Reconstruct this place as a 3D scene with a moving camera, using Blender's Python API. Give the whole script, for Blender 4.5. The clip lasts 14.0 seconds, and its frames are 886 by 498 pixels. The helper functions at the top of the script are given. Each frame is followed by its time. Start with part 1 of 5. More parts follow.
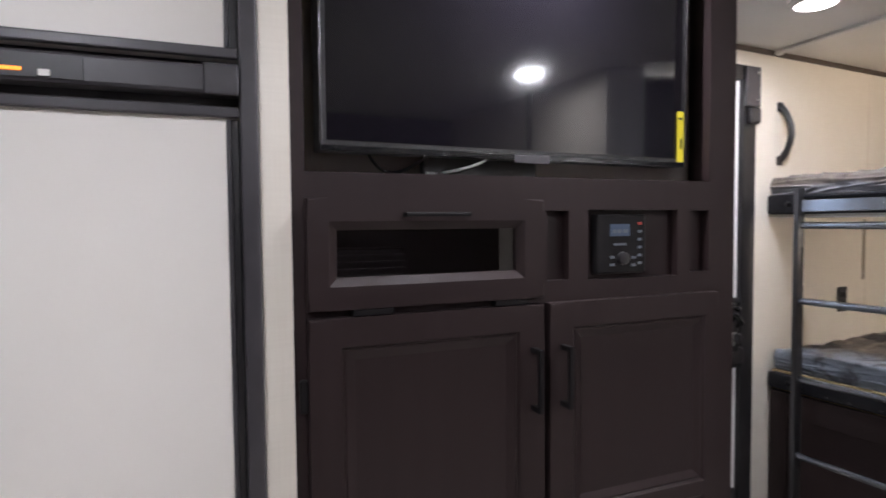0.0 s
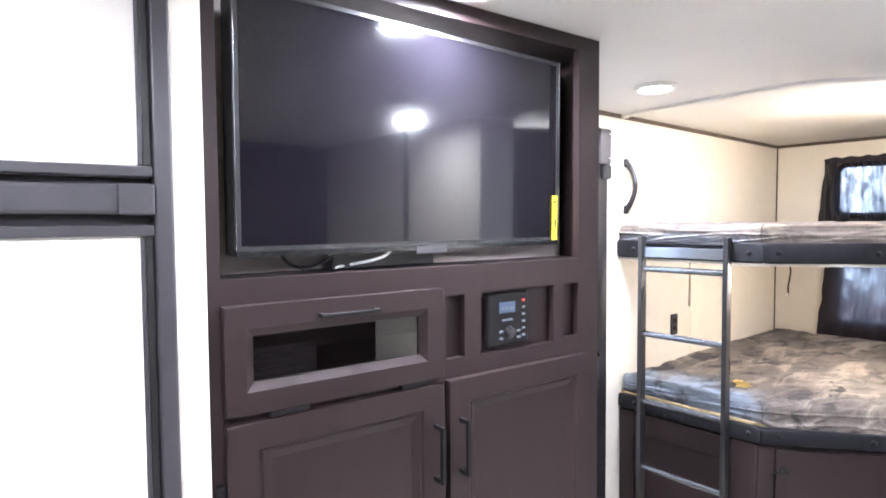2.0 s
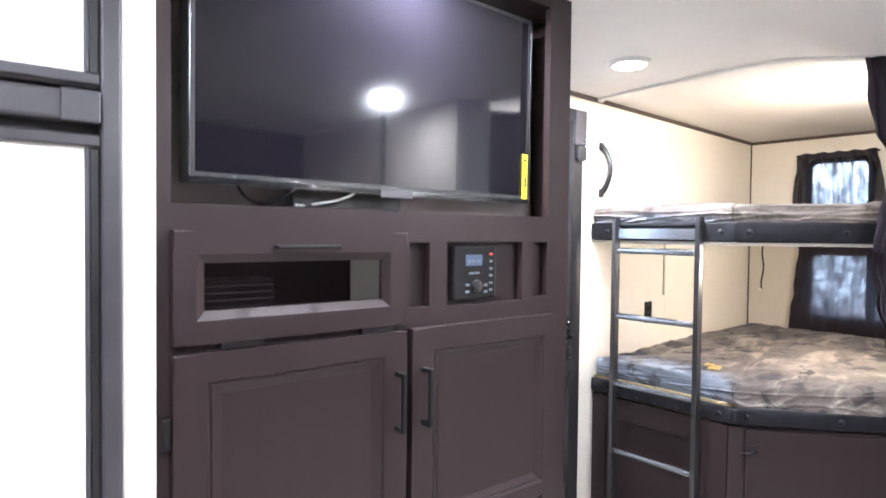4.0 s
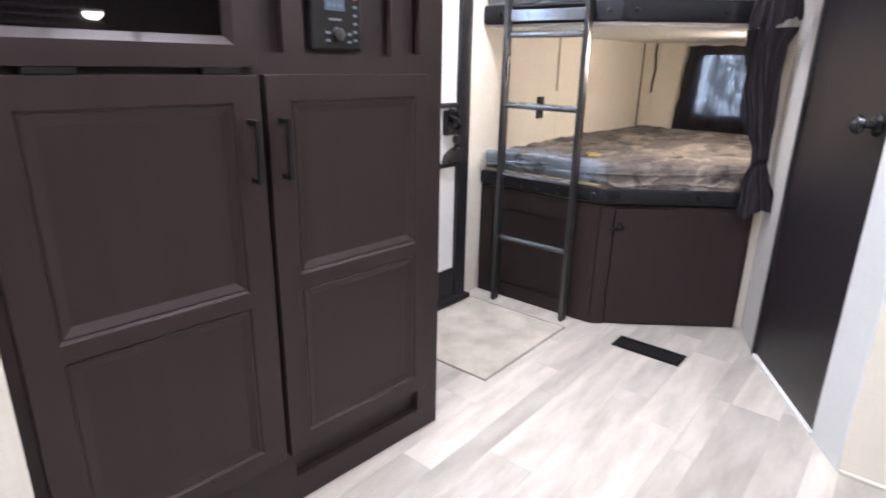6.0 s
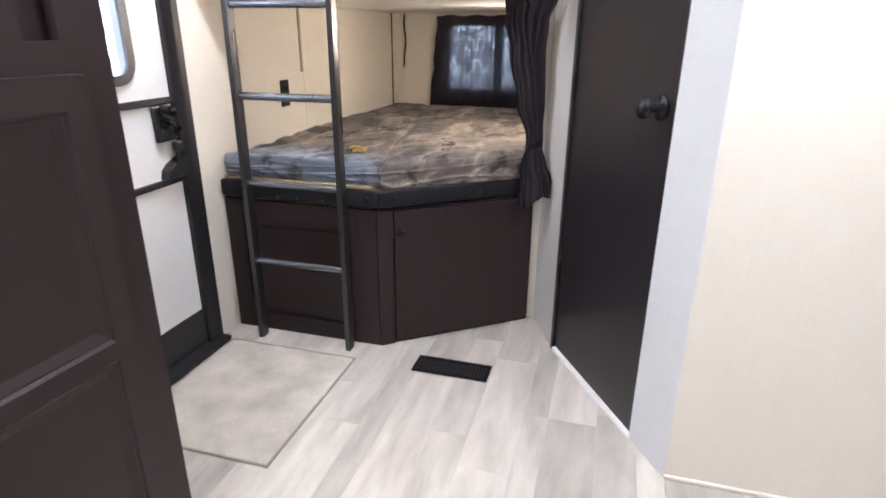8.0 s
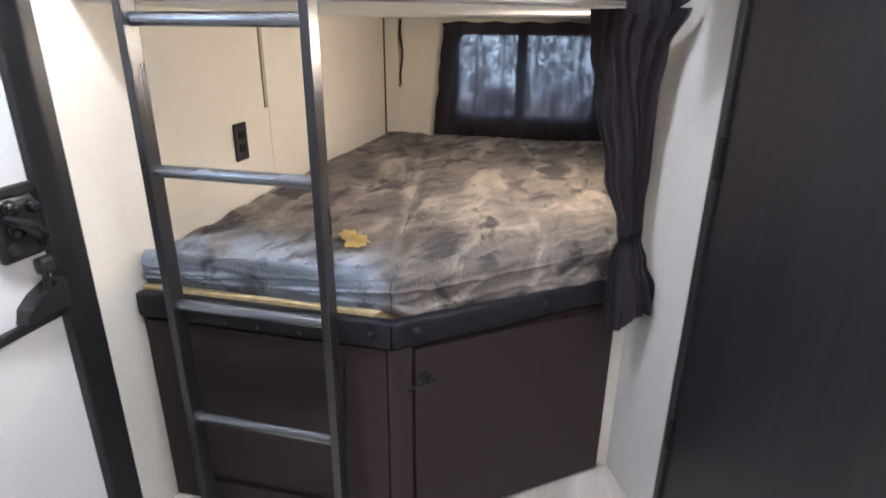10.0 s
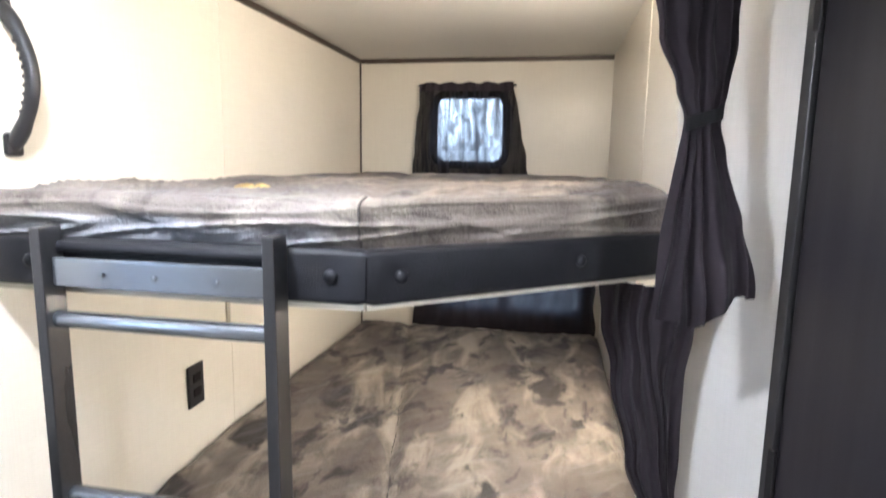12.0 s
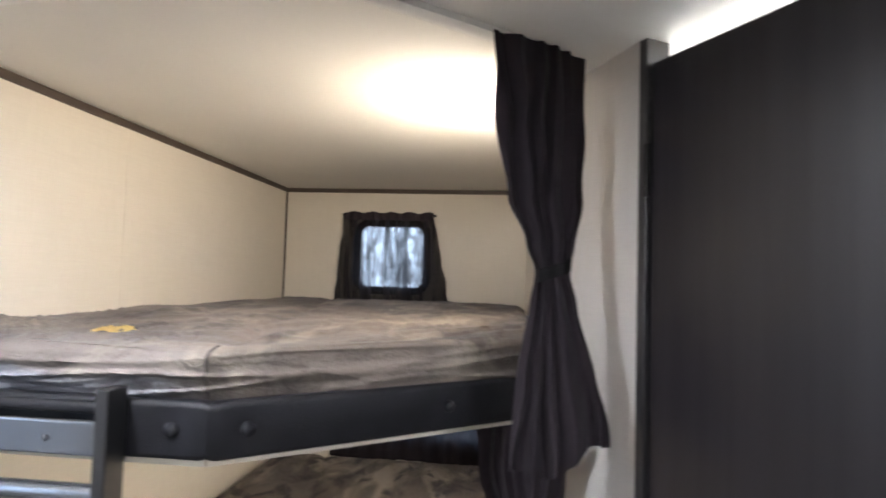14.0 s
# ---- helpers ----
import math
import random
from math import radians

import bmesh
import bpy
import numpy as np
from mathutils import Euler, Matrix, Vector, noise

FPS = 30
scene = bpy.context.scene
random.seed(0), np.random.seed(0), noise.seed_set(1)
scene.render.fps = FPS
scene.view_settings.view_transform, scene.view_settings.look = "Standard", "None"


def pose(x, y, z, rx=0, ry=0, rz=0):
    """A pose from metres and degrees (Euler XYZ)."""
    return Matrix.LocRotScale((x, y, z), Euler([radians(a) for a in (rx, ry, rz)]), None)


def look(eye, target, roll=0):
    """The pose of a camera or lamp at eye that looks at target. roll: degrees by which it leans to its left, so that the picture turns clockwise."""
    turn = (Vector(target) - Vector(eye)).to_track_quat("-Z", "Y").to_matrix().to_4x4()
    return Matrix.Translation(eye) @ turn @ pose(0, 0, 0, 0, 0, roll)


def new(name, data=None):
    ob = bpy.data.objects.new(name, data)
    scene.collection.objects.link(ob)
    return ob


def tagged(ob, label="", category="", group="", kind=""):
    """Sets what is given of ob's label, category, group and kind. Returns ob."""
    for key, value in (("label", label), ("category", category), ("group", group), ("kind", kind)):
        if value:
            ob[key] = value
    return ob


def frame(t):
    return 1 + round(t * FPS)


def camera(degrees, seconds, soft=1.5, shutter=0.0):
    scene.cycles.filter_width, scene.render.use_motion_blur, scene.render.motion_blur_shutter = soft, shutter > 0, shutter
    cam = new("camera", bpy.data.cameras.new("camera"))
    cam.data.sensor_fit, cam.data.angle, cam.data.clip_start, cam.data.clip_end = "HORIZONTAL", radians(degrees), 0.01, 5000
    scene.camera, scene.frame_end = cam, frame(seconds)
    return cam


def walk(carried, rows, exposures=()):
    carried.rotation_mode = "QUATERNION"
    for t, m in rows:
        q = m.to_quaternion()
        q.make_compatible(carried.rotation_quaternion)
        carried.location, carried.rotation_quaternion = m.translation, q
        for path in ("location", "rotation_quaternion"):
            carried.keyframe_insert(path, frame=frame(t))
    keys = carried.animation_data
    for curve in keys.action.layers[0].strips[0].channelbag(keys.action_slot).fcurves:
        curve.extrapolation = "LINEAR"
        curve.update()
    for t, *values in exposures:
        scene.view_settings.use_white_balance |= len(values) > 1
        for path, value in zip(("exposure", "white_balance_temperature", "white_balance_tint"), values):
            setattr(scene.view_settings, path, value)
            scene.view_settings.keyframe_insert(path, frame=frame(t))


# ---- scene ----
cam = camera(74.9, 14.0, soft=1.6, shutter=0.5)
PATH = [
    (0, (-0.033, 0.087, 1.266), (0.856, 1.877, 1.179), -0.5),
    (0.5, (-0.037, 0.062, 1.299), (1.019, 1.756, 1.17), -0.4),
    (1, (-0.083, 0.049, 1.312), (1.09, 1.663, 1.184), -0.5),
    (1.5, (-0.124, 0.052, 1.403), (1.119, 1.615, 1.276), -0.7),
    (2, (-0.151, 0.066, 1.463), (1.131, 1.599, 1.371), -0.4),
    (2.2, (-0.158, 0.064, 1.471), (1.128, 1.595, 1.413), -0.4),
    (4.3, (-0.104, 0.056, 1.259), (1.231, 1.545, 1.2), 0.6),
    (4.5, (-0.104, 0.058, 1.223), (1.246, 1.529, 1.116), 0.4),
    (5, (-0.085, 0.035, 1.174), (1.28, 1.463, 0.861), 0.7),
    (5.5, (-0.054, 0.011, 1.139), (1.348, 1.349, 0.642), 1.0),
    (6, (-0.015, -0.012, 1.132), (1.452, 1.199, 0.514), 1.2),
    (6.5, (0.022, -0.052, 1.134), (1.586, 1.0, 0.466), 1.0),
    (7, (0.072, -0.046, 1.145), (1.755, 0.791, 0.462), 0.8),
    (7.5, (0.212, 0.065, 1.15), (1.985, 0.691, 0.468), 0.7),
    (7.7, (0.296, 0.134, 1.153), (2.089, 0.697, 0.467), 0.5),
    (9.8, (1.138, 0.607, 1.236), (2.953, 1.031, 0.509), 0.4),
    (10, (1.217, 0.63, 1.236), (3.033, 1.064, 0.521), 0.5),
    (10.5, (1.361, 0.707, 1.285), (3.201, 1.129, 0.626), 0.5),
    (11, (1.435, 0.744, 1.318), (3.316, 1.147, 0.771), 0.5),
    (11.5, (1.477, 0.732, 1.413), (3.389, 1.127, 0.983), 0.7),
    (12, (1.478, 0.734, 1.501), (3.422, 1.102, 1.203), 0.9),
    (12.5, (1.461, 0.747, 1.567), (3.427, 1.092, 1.437), 1.3),
    (13, (1.458, 0.752, 1.595), (3.43, 1.086, 1.589), 1.2),
    (13.5, (1.462, 0.703, 1.587), (3.436, 1.021, 1.662), 1.2),
    (14, (1.483, 0.586, 1.558), (3.468, 0.807, 1.657), 1.7),
]
EXPOSURE = [(0.0, -0.68, 6450, 19), (0.3, -0.15, 6400, 19), (0.7, 0.25, 6300, 18), (1.2, 0.72, 6150, 17), (1.6, 0.95, 6080, 17), (2.2, 1.15, 6020, 17), (4.3, 1.05, 6100, 16), (5.0, 0.88, 6150, 17),
            (6.0, 0.44, 6320, 18), (7.5, 0.22, 6430, 18), (10.0, 0.28, 6200, 15), (11.0, 0.28, 6180, 14), (12.0, 0.58, 6080, 12), (13.0, 0.33, 6200, 13), (14.0, -0.14, 6380, 14)]
walk(cam, [(t, look(eye, target, roll)) for t, eye, target, roll in PATH], EXPOSURE)

# light: cool-white ceiling discs (two of them unseen additions), warm reading lamp in the upper bunk, bathroom lamp,
# daylight outside
world = bpy.data.worlds.new("world")
scene.world = world
world.use_nodes = True
_n = world.node_tree.nodes
_sky = _n.new("ShaderNodeTexSky")
_sky.sky_type, _sky.sun_disc = "NISHITA", False
_sky.sun_elevation, _sky.sun_rotation = radians(28), radians(200)
_n["Background"].inputs[1].default_value = 0.12
world.node_tree.links.new(_sky.outputs[0], _n["Background"].inputs[0])


def lamp(name, at, power, size, color, target=None, shape="DISK"):
    data = bpy.data.lights.new(name, "AREA")
    data.shape, data.size, data.energy, data.color = shape, size, power, color
    ob = new(name, data)
    ob.matrix_basis = look(at, target or (at[0], at[1] + 1e-4, at[2] - 1))
    return ob


sun = bpy.data.lights.new("sun", "SUN")
sun.energy, sun.angle, sun.color = 1.2, radians(8), (1.0, 0.96, 0.9)
new("sun", sun).matrix_basis = look((0, 0, 10), (-3, 4, 4))

COOL, WARM = (0.90, 0.95, 1.0), (1.0, 0.875, 0.685)
# The last two are unseen, added to brighten the fridge and near room.
PUCKS = [(1.88, 1.24), (1.525, -0.185), (0.705, 0.985), (-0.42, 0.25), (0.35, -0.75)]
for px, py in PUCKS:
    lamp("ceiling_lamp", (px, py, 1.945), 19.0, 0.11, COOL)
lamp("reading_lamp", (2.78, 0.533, 1.825), 12.0, 0.06, WARM, (2.95, 1.2, 1.98))
lamp("reading_lamp", (3.16, 0.533, 1.180), 9.5, 0.06, WARM, (3.05, 1.2, 0.85))
lamp("bathroom_lamp", (2.5, -0.3, 1.94), 105.0, 0.25, COOL)

# ---------------------------------------------------------------- materials


def mat(name, c1, c2=None, scale=8.0, rough=0.5, bump=0.0, stretch=(1, 1, 1), metal=0.0, fine=0.0, fine_scale=120.0,
        fine_stretch=(1, 1, 1), sheen=0.0, coat=0.0, detail=6.0, warp=0.0, spec=0.5, ramp=(0.3, 0.7), vary=0.0, coords="Object"):
    """Principled surface: two-scale colour variation between c1 and c2, with a bump from both scales."""
    m = bpy.data.materials.new(name)
    m.use_nodes = True
    nt = m.node_tree
    n, link = nt.nodes, nt.links.new
    b = n["Principled BSDF"]
    b.inputs["Roughness"].default_value, b.inputs["Metallic"].default_value = rough, metal
    b.inputs["Sheen Weight"].default_value, b.inputs["Coat Weight"].default_value = sheen, coat
    b.inputs["Specular IOR Level"].default_value = spec
    c2 = c2 or tuple(min(1, v * 1.15) for v in c1)
    tc = n.new("ShaderNodeTexCoord")
    mp = n.new("ShaderNodeMapping")
    mp.inputs["Scale"].default_value = stretch
    link(tc.outputs[coords], mp.inputs[0])
    big = n.new("ShaderNodeTexNoise")
    big.inputs["Scale"].default_value, big.inputs["Detail"].default_value, big.inputs["Distortion"].default_value = scale, detail, warp
    link(mp.outputs[0], big.inputs[0])
    rp = n.new("ShaderNodeValToRGB")
    rp.color_ramp.elements[0].position, rp.color_ramp.elements[1].position = ramp
    rp.color_ramp.elements[0].color, rp.color_ramp.elements[1].color = (*c1, 1), (*c2, 1)
    link(big.outputs[0], rp.inputs[0])
    mp2 = n.new("ShaderNodeMapping")
    mp2.inputs["Scale"].default_value = fine_stretch
    link(tc.outputs[coords], mp2.inputs[0])
    small = n.new("ShaderNodeTexNoise")
    small.inputs["Scale"].default_value, small.inputs["Detail"].default_value = fine_scale, 3.0
    link(mp2.outputs[0], small.inputs[0])
    mx = n.new("ShaderNodeMix")
    mx.data_type, mx.blend_type = "RGBA", "OVERLAY"
    mx.inputs[0].default_value = fine
    link(rp.outputs[0], mx.inputs[6])
    link(small.outputs[0], mx.inputs[7])
    last = mx.outputs[2]
    if vary:
        oi = n.new("ShaderNodeObjectInfo")
        mr = n.new("ShaderNodeMapRange")
        mr.inputs[3].default_value, mr.inputs[4].default_value = 1 - vary, 1 + vary * 0.5
        link(oi.outputs["Random"], mr.inputs[0])
        hv = n.new("ShaderNodeHueSaturation")
        link(mr.outputs[0], hv.inputs["Value"])
        link(last, hv.inputs["Color"])
        last = hv.outputs[0]
        sh = n.new("ShaderNodeVectorMath")
        sh.operation = "MULTIPLY_ADD"
        cx = n.new("ShaderNodeCombineXYZ")
        link(oi.outputs["Random"], cx.inputs[0])
        link(oi.outputs["Random"], cx.inputs[1])
        sh.inputs[1].default_value = (37, 11, 0)
        link(cx.outputs[0], sh.inputs[0])
        link(tc.outputs[coords], sh.inputs[2])
        link(sh.outputs[0], mp.inputs[0])
    link(last, b.inputs["Base Color"])
    rr = n.new("ShaderNodeMapRange")
    rr.inputs[3].default_value, rr.inputs[4].default_value = max(0.02, rough - 0.08), min(1, rough + 0.08)
    link(big.outputs[0], rr.inputs[0])
    link(rr.outputs[0], b.inputs["Roughness"])
    if bump:
        bp = n.new("ShaderNodeBump")
        bp.inputs["Strength"].default_value, bp.inputs["Distance"].default_value = bump, 0.002
        ad = n.new("ShaderNodeMath")
        link(big.outputs[0], ad.inputs[0])
        link(small.outputs[0], ad.inputs[1])
        link(ad.outputs[0], bp.inputs["Height"])
        link(bp.outputs[0], b.inputs["Normal"])
    return m


def glow(name, color, strength):
    m = bpy.data.materials.new(name)
    m.use_nodes = True
    b = m.node_tree.nodes["Principled BSDF"]
    b.inputs["Base Color"].default_value = (*color, 1)
    b.inputs["Emission Color"].default_value = (*color, 1)
    b.inputs["Emission Strength"].default_value = strength
    return m


def glass(name, color=(1, 1, 1), rough=0.02, ior=1.5):
    m = bpy.data.materials.new(name)
    m.use_nodes = True
    n, link = m.node_tree.nodes, m.node_tree.links.new
    n.remove(n["Principled BSDF"])
    tr, gl, fr, mx = n.new("ShaderNodeBsdfTransparent"), n.new("ShaderNodeBsdfGlossy"), n.new("ShaderNodeLayerWeight"), n.new("ShaderNodeMixShader")
    tr.inputs[0].default_value = (*color, 1)
    gl.inputs["Roughness"].default_value = rough
    head_on = ((ior - 1) / (ior + 1)) ** 2
    power, gloss = n.new("ShaderNodeMath"), n.new("ShaderNodeMath")
    power.operation, gloss.operation = "POWER", "MULTIPLY_ADD"
    power.inputs[1].default_value = 5.0
    gloss.inputs[1].default_value, gloss.inputs[2].default_value = 1 - head_on, head_on
    link(fr.outputs["Facing"], power.inputs[0])
    link(power.outputs[0], gloss.inputs[0])
    link(gloss.outputs[0], mx.inputs[0])
    link(tr.outputs[0], mx.inputs[1])
    link(gl.outputs[0], mx.inputs[2])
    link(mx.outputs[0], n["Material Output"].inputs[0])
    return m


def sheer(name, color, openness, folds, weave_scale, weave_low, weave_high):
    """Thin dark woven curtain: light passes between the threads, less where the cloth gathers into folds."""
    m = bpy.data.materials.new(name)
    m.use_nodes = True
    n, link = m.node_tree.nodes, m.node_tree.links.new
    b = n["Principled BSDF"]
    b.inputs["Base Color"].default_value = (*color, 1)
    b.inputs["Roughness"].default_value, b.inputs["Sheen Weight"].default_value = 0.9, 0.1
    tr, tl, m1, m2 = n.new("ShaderNodeBsdfTransparent"), n.new("ShaderNodeBsdfTranslucent"), n.new("ShaderNodeMixShader"), n.new("ShaderNodeMixShader")
    tl.inputs[0].default_value = (0.03, 0.033, 0.04, 1)
    tc = n.new("ShaderNodeTexCoord")

    def layer(stretch, scale, detail, lo, hi, a, bb):
        mp, no, mr = n.new("ShaderNodeMapping"), n.new("ShaderNodeTexNoise"), n.new("ShaderNodeMapRange")
        mp.inputs["Scale"].default_value = stretch
        no.inputs["Scale"].default_value, no.inputs["Detail"].default_value, no.inputs["Roughness"].default_value = scale, detail, 0.6
        mr.inputs[1].default_value, mr.inputs[2].default_value, mr.inputs[3].default_value, mr.inputs[4].default_value = lo, hi, a, bb
        link(tc.outputs["Object"], mp.inputs[0])
        link(mp.outputs[0], no.inputs[0])
        link(no.outputs[0], mr.inputs[0])
        return mr.outputs[0]
    gather, weave = layer(folds, 1.0, 3.0, 0.36, 0.60, 0.25, 1.25), layer((1, 1, 1), weave_scale, 3.0, 0.40, 0.64, weave_low, weave_high)
    mul = n.new("ShaderNodeMath")
    mul.operation = "MULTIPLY"
    link(gather, mul.inputs[0])
    link(weave, mul.inputs[1])
    share = n.new("ShaderNodeMath")
    share.operation = "MULTIPLY"
    share.inputs[1].default_value = openness
    link(mul.outputs[0], share.inputs[0])
    m1.inputs[0].default_value = 0.35
    link(b.outputs[0], m1.inputs[1])
    link(tl.outputs[0], m1.inputs[2])
    link(share.outputs[0], m2.inputs[0])
    link(m1.outputs[0], m2.inputs[1])
    link(tr.outputs[0], m2.inputs[2])
    link(m2.outputs[0], n["Material Output"].inputs[0])
    return m


def velvet(name, depth, band):
    """Crushed velvet in taupe: soft pale clouds, brushed pale streaks, darker brown smudges, short pile; depth scales
    the pattern, band sets by height how much cool blue light is painted on the front.
    """
    m = bpy.data.materials.new(name)
    m.use_nodes = True
    n, link = m.node_tree.nodes, m.node_tree.links.new
    b = n["Principled BSDF"]
    b.inputs["Roughness"].default_value, b.inputs["Sheen Weight"].default_value, b.inputs["Sheen Roughness"].default_value = 0.78, 0.08, 0.35
    b.inputs["Sheen Tint"].default_value = (0.66, 0.78, 1.0, 1)
    tc = n.new("ShaderNodeTexCoord")

    def tex(scale, detail, warp, stretch):
        mp, t = n.new("ShaderNodeMapping"), n.new("ShaderNodeTexNoise")
        mp.inputs["Scale"].default_value = stretch
        t.inputs["Scale"].default_value, t.inputs["Detail"].default_value, t.inputs["Distortion"].default_value = scale, detail, warp
        t.inputs["Roughness"].default_value = 0.58
        link(tc.outputs["Object"], mp.inputs[0])
        link(mp.outputs[0], t.inputs[0])
        return t.outputs[0]

    def mixed(fac, a, bb, kind="MIX"):
        x = n.new("ShaderNodeMix")
        x.data_type, x.blend_type = "RGBA", kind
        for sock, val in ((x.inputs[0], fac), (x.inputs[6], a), (x.inputs[7], bb)):
            if isinstance(val, (tuple, float)):
                sock.default_value = val
            else:
                link(val, sock)
        return x.outputs[2]

    def steps(src, lo, hi):
        r = n.new("ShaderNodeMapRange")
        r.interpolation_type = "SMOOTHSTEP"
        r.inputs[1].default_value, r.inputs[2].default_value = lo, hi
        link(src, r.inputs[0])
        return r.outputs[0]
    clouds, smudge, streak, pile = tex(3.6, 9, 0.3, (1, 1.2, 1)), tex(7.5, 8, 0.6, (0.75, 1.2, 1.5)), tex(4.6, 10, 0.9, (0.6, 1.5, 1.5)), tex(160, 3, 0, (1, 1, 1))

    def eased(src, lo, hi):
        q = n.new("ShaderNodeMath")
        q.operation = "MULTIPLY"
        q.inputs[1].default_value = depth
        link(steps(src, lo, hi), q.inputs[0])
        return q.outputs[0]
    col = mixed(steps(clouds, 0.38, 0.60), (0.096, 0.077, 0.066, 1), (0.152, 0.124, 0.104, 1))
    col = mixed(eased(streak, 0.47, 0.66), col, (0.300, 0.258, 0.210, 1))
    col = mixed(eased(smudge, 0.50, 0.64), col, (0.028, 0.022, 0.020, 1))
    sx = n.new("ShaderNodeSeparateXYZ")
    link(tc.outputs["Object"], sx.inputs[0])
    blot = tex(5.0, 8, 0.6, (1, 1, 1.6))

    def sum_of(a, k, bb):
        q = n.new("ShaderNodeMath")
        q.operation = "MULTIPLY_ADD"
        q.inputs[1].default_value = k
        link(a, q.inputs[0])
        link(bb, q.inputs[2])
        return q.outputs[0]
    # Cool blue light on the front left, painted into the base colour
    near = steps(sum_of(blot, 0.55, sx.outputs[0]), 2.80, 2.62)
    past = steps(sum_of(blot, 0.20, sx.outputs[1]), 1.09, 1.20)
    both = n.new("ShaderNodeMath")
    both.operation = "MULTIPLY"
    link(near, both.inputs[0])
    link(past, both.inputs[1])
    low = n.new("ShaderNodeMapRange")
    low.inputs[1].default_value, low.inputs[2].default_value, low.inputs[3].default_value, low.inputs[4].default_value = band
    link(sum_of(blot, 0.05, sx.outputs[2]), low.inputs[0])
    cool_light = n.new("ShaderNodeMath")
    cool_light.operation = "MULTIPLY"
    link(both.outputs[0], cool_light.inputs[0])
    link(low.outputs[0], cool_light.inputs[1])
    col = mixed(cool_light.outputs[0], col, mixed(steps(smudge, 0.48, 0.62), (0.185, 0.212, 0.255, 1), (0.062, 0.066, 0.078, 1)))
    col = mixed(0.14, col, pile, "OVERLAY")
    link(col, b.inputs["Base Color"])
    bp = n.new("ShaderNodeBump")
    bp.inputs["Strength"].default_value, bp.inputs["Distance"].default_value = 0.7, 0.005
    wr = tex(13, 4, 1.0, (0.6, 1.5, 1))
    ad = n.new("ShaderNodeMath")
    link(wr, ad.inputs[0])
    link(pile, ad.inputs[1])
    link(ad.outputs[0], bp.inputs["Height"])
    link(bp.outputs[0], b.inputs["Normal"])
    return m


def linen(name, c1, c2, rough=0.5):
    """Printed linen wallpaper: crossed threads of uneven thickness over faint larger mottling, under a thin vinyl skin."""
    m = bpy.data.materials.new(name)
    m.use_nodes = True
    n, link = m.node_tree.nodes, m.node_tree.links.new
    b = n["Principled BSDF"]
    b.inputs["Roughness"].default_value, b.inputs["Specular IOR Level"].default_value = rough, 0.4
    tc = n.new("ShaderNodeTexCoord")
    total = None
    for stretch, weight, detail in (((260, 260, 11), 0.36, 2.0), ((13, 13, 280), 0.36, 2.0), ((9, 9, 7), 0.28, 8.0)):
        mp, t, k = n.new("ShaderNodeMapping"), n.new("ShaderNodeTexNoise"), n.new("ShaderNodeMath")
        mp.inputs["Scale"].default_value = stretch
        t.inputs["Scale"].default_value, t.inputs["Detail"].default_value = 1.0, detail
        link(tc.outputs["Object"], mp.inputs[0])
        link(mp.outputs[0], t.inputs[0])
        k.operation = "MULTIPLY_ADD"
        k.inputs[1].default_value = weight
        k.inputs[2].default_value = 0.0
        link(t.outputs[0], k.inputs[0])
        if total is not None:
            link(total, k.inputs[2])
        total = k.outputs[0]
    rp = n.new("ShaderNodeValToRGB")
    rp.color_ramp.elements[0].position, rp.color_ramp.elements[1].position = 0.38, 0.62
    rp.color_ramp.elements[0].color, rp.color_ramp.elements[1].color = (*c1, 1), (*c2, 1)
    link(total, rp.inputs[0])
    link(rp.outputs[0], b.inputs["Base Color"])
    bp = n.new("ShaderNodeBump")
    bp.inputs["Strength"].default_value, bp.inputs["Distance"].default_value = 0.07, 0.0015
    link(total, bp.inputs["Height"])
    link(bp.outputs[0], b.inputs["Normal"])
    return m


LINEN = linen("linen_wallpaper", (0.701, 0.649, 0.566), (0.742, 0.692, 0.609), 0.30)
# Pale grey taken darker than POSTLINEN: the curtain's shade is in the colour
SHADELINEN = linen("shaded_grey_wall_panel", (0.455, 0.437, 0.416), (0.484, 0.465, 0.442), 0.55)
POSTLINEN = linen("cool_white_wall_panel", (0.630, 0.636, 0.640), (0.668, 0.674, 0.678), 0.5)
CEILING = mat("ceiling_panel", (0.74, 0.72, 0.68), (0.79, 0.77, 0.73), 2.5, 0.55, 0.03, fine=0.03, fine_scale=200)
DARKWOOD = mat("espresso_laminate", (0.0218, 0.0130, 0.0132), (0.0258, 0.0160, 0.0161), 2.2, 0.45, 0.04, (14, 14, 0.7), spec=0.28, fine=0.035, fine_scale=30, fine_stretch=(20, 20, 0.8), detail=8)
DARKRAIL = mat("espresso_laminate_cross_grain", (0.0218, 0.0130, 0.0132), (0.0258, 0.0160, 0.0161), 2.2, 0.45, 0.04, (0.7, 14, 14), spec=0.28, fine=0.035, fine_scale=30, fine_stretch=(0.8, 20, 20), detail=8)
DOORWOOD = mat("charcoal_wood_door", (0.0112, 0.0093, 0.0112), (0.0195, 0.0164, 0.0190), 3.0, 0.35, 0.06, (12, 12, 0.5), spec=0.40, fine=0.10, fine_scale=30, fine_stretch=(18, 18, 0.6), detail=8)
BROWNTRIM = mat("brown_vinyl_bead", (0.060, 0.045, 0.036), (0.075, 0.055, 0.045), 20, 0.45, 0.03)
BLACKPLASTIC = mat("black_plastic", (0.0125, 0.0115, 0.0125), (0.019, 0.0175, 0.0185), 30, 0.40, 0.05)
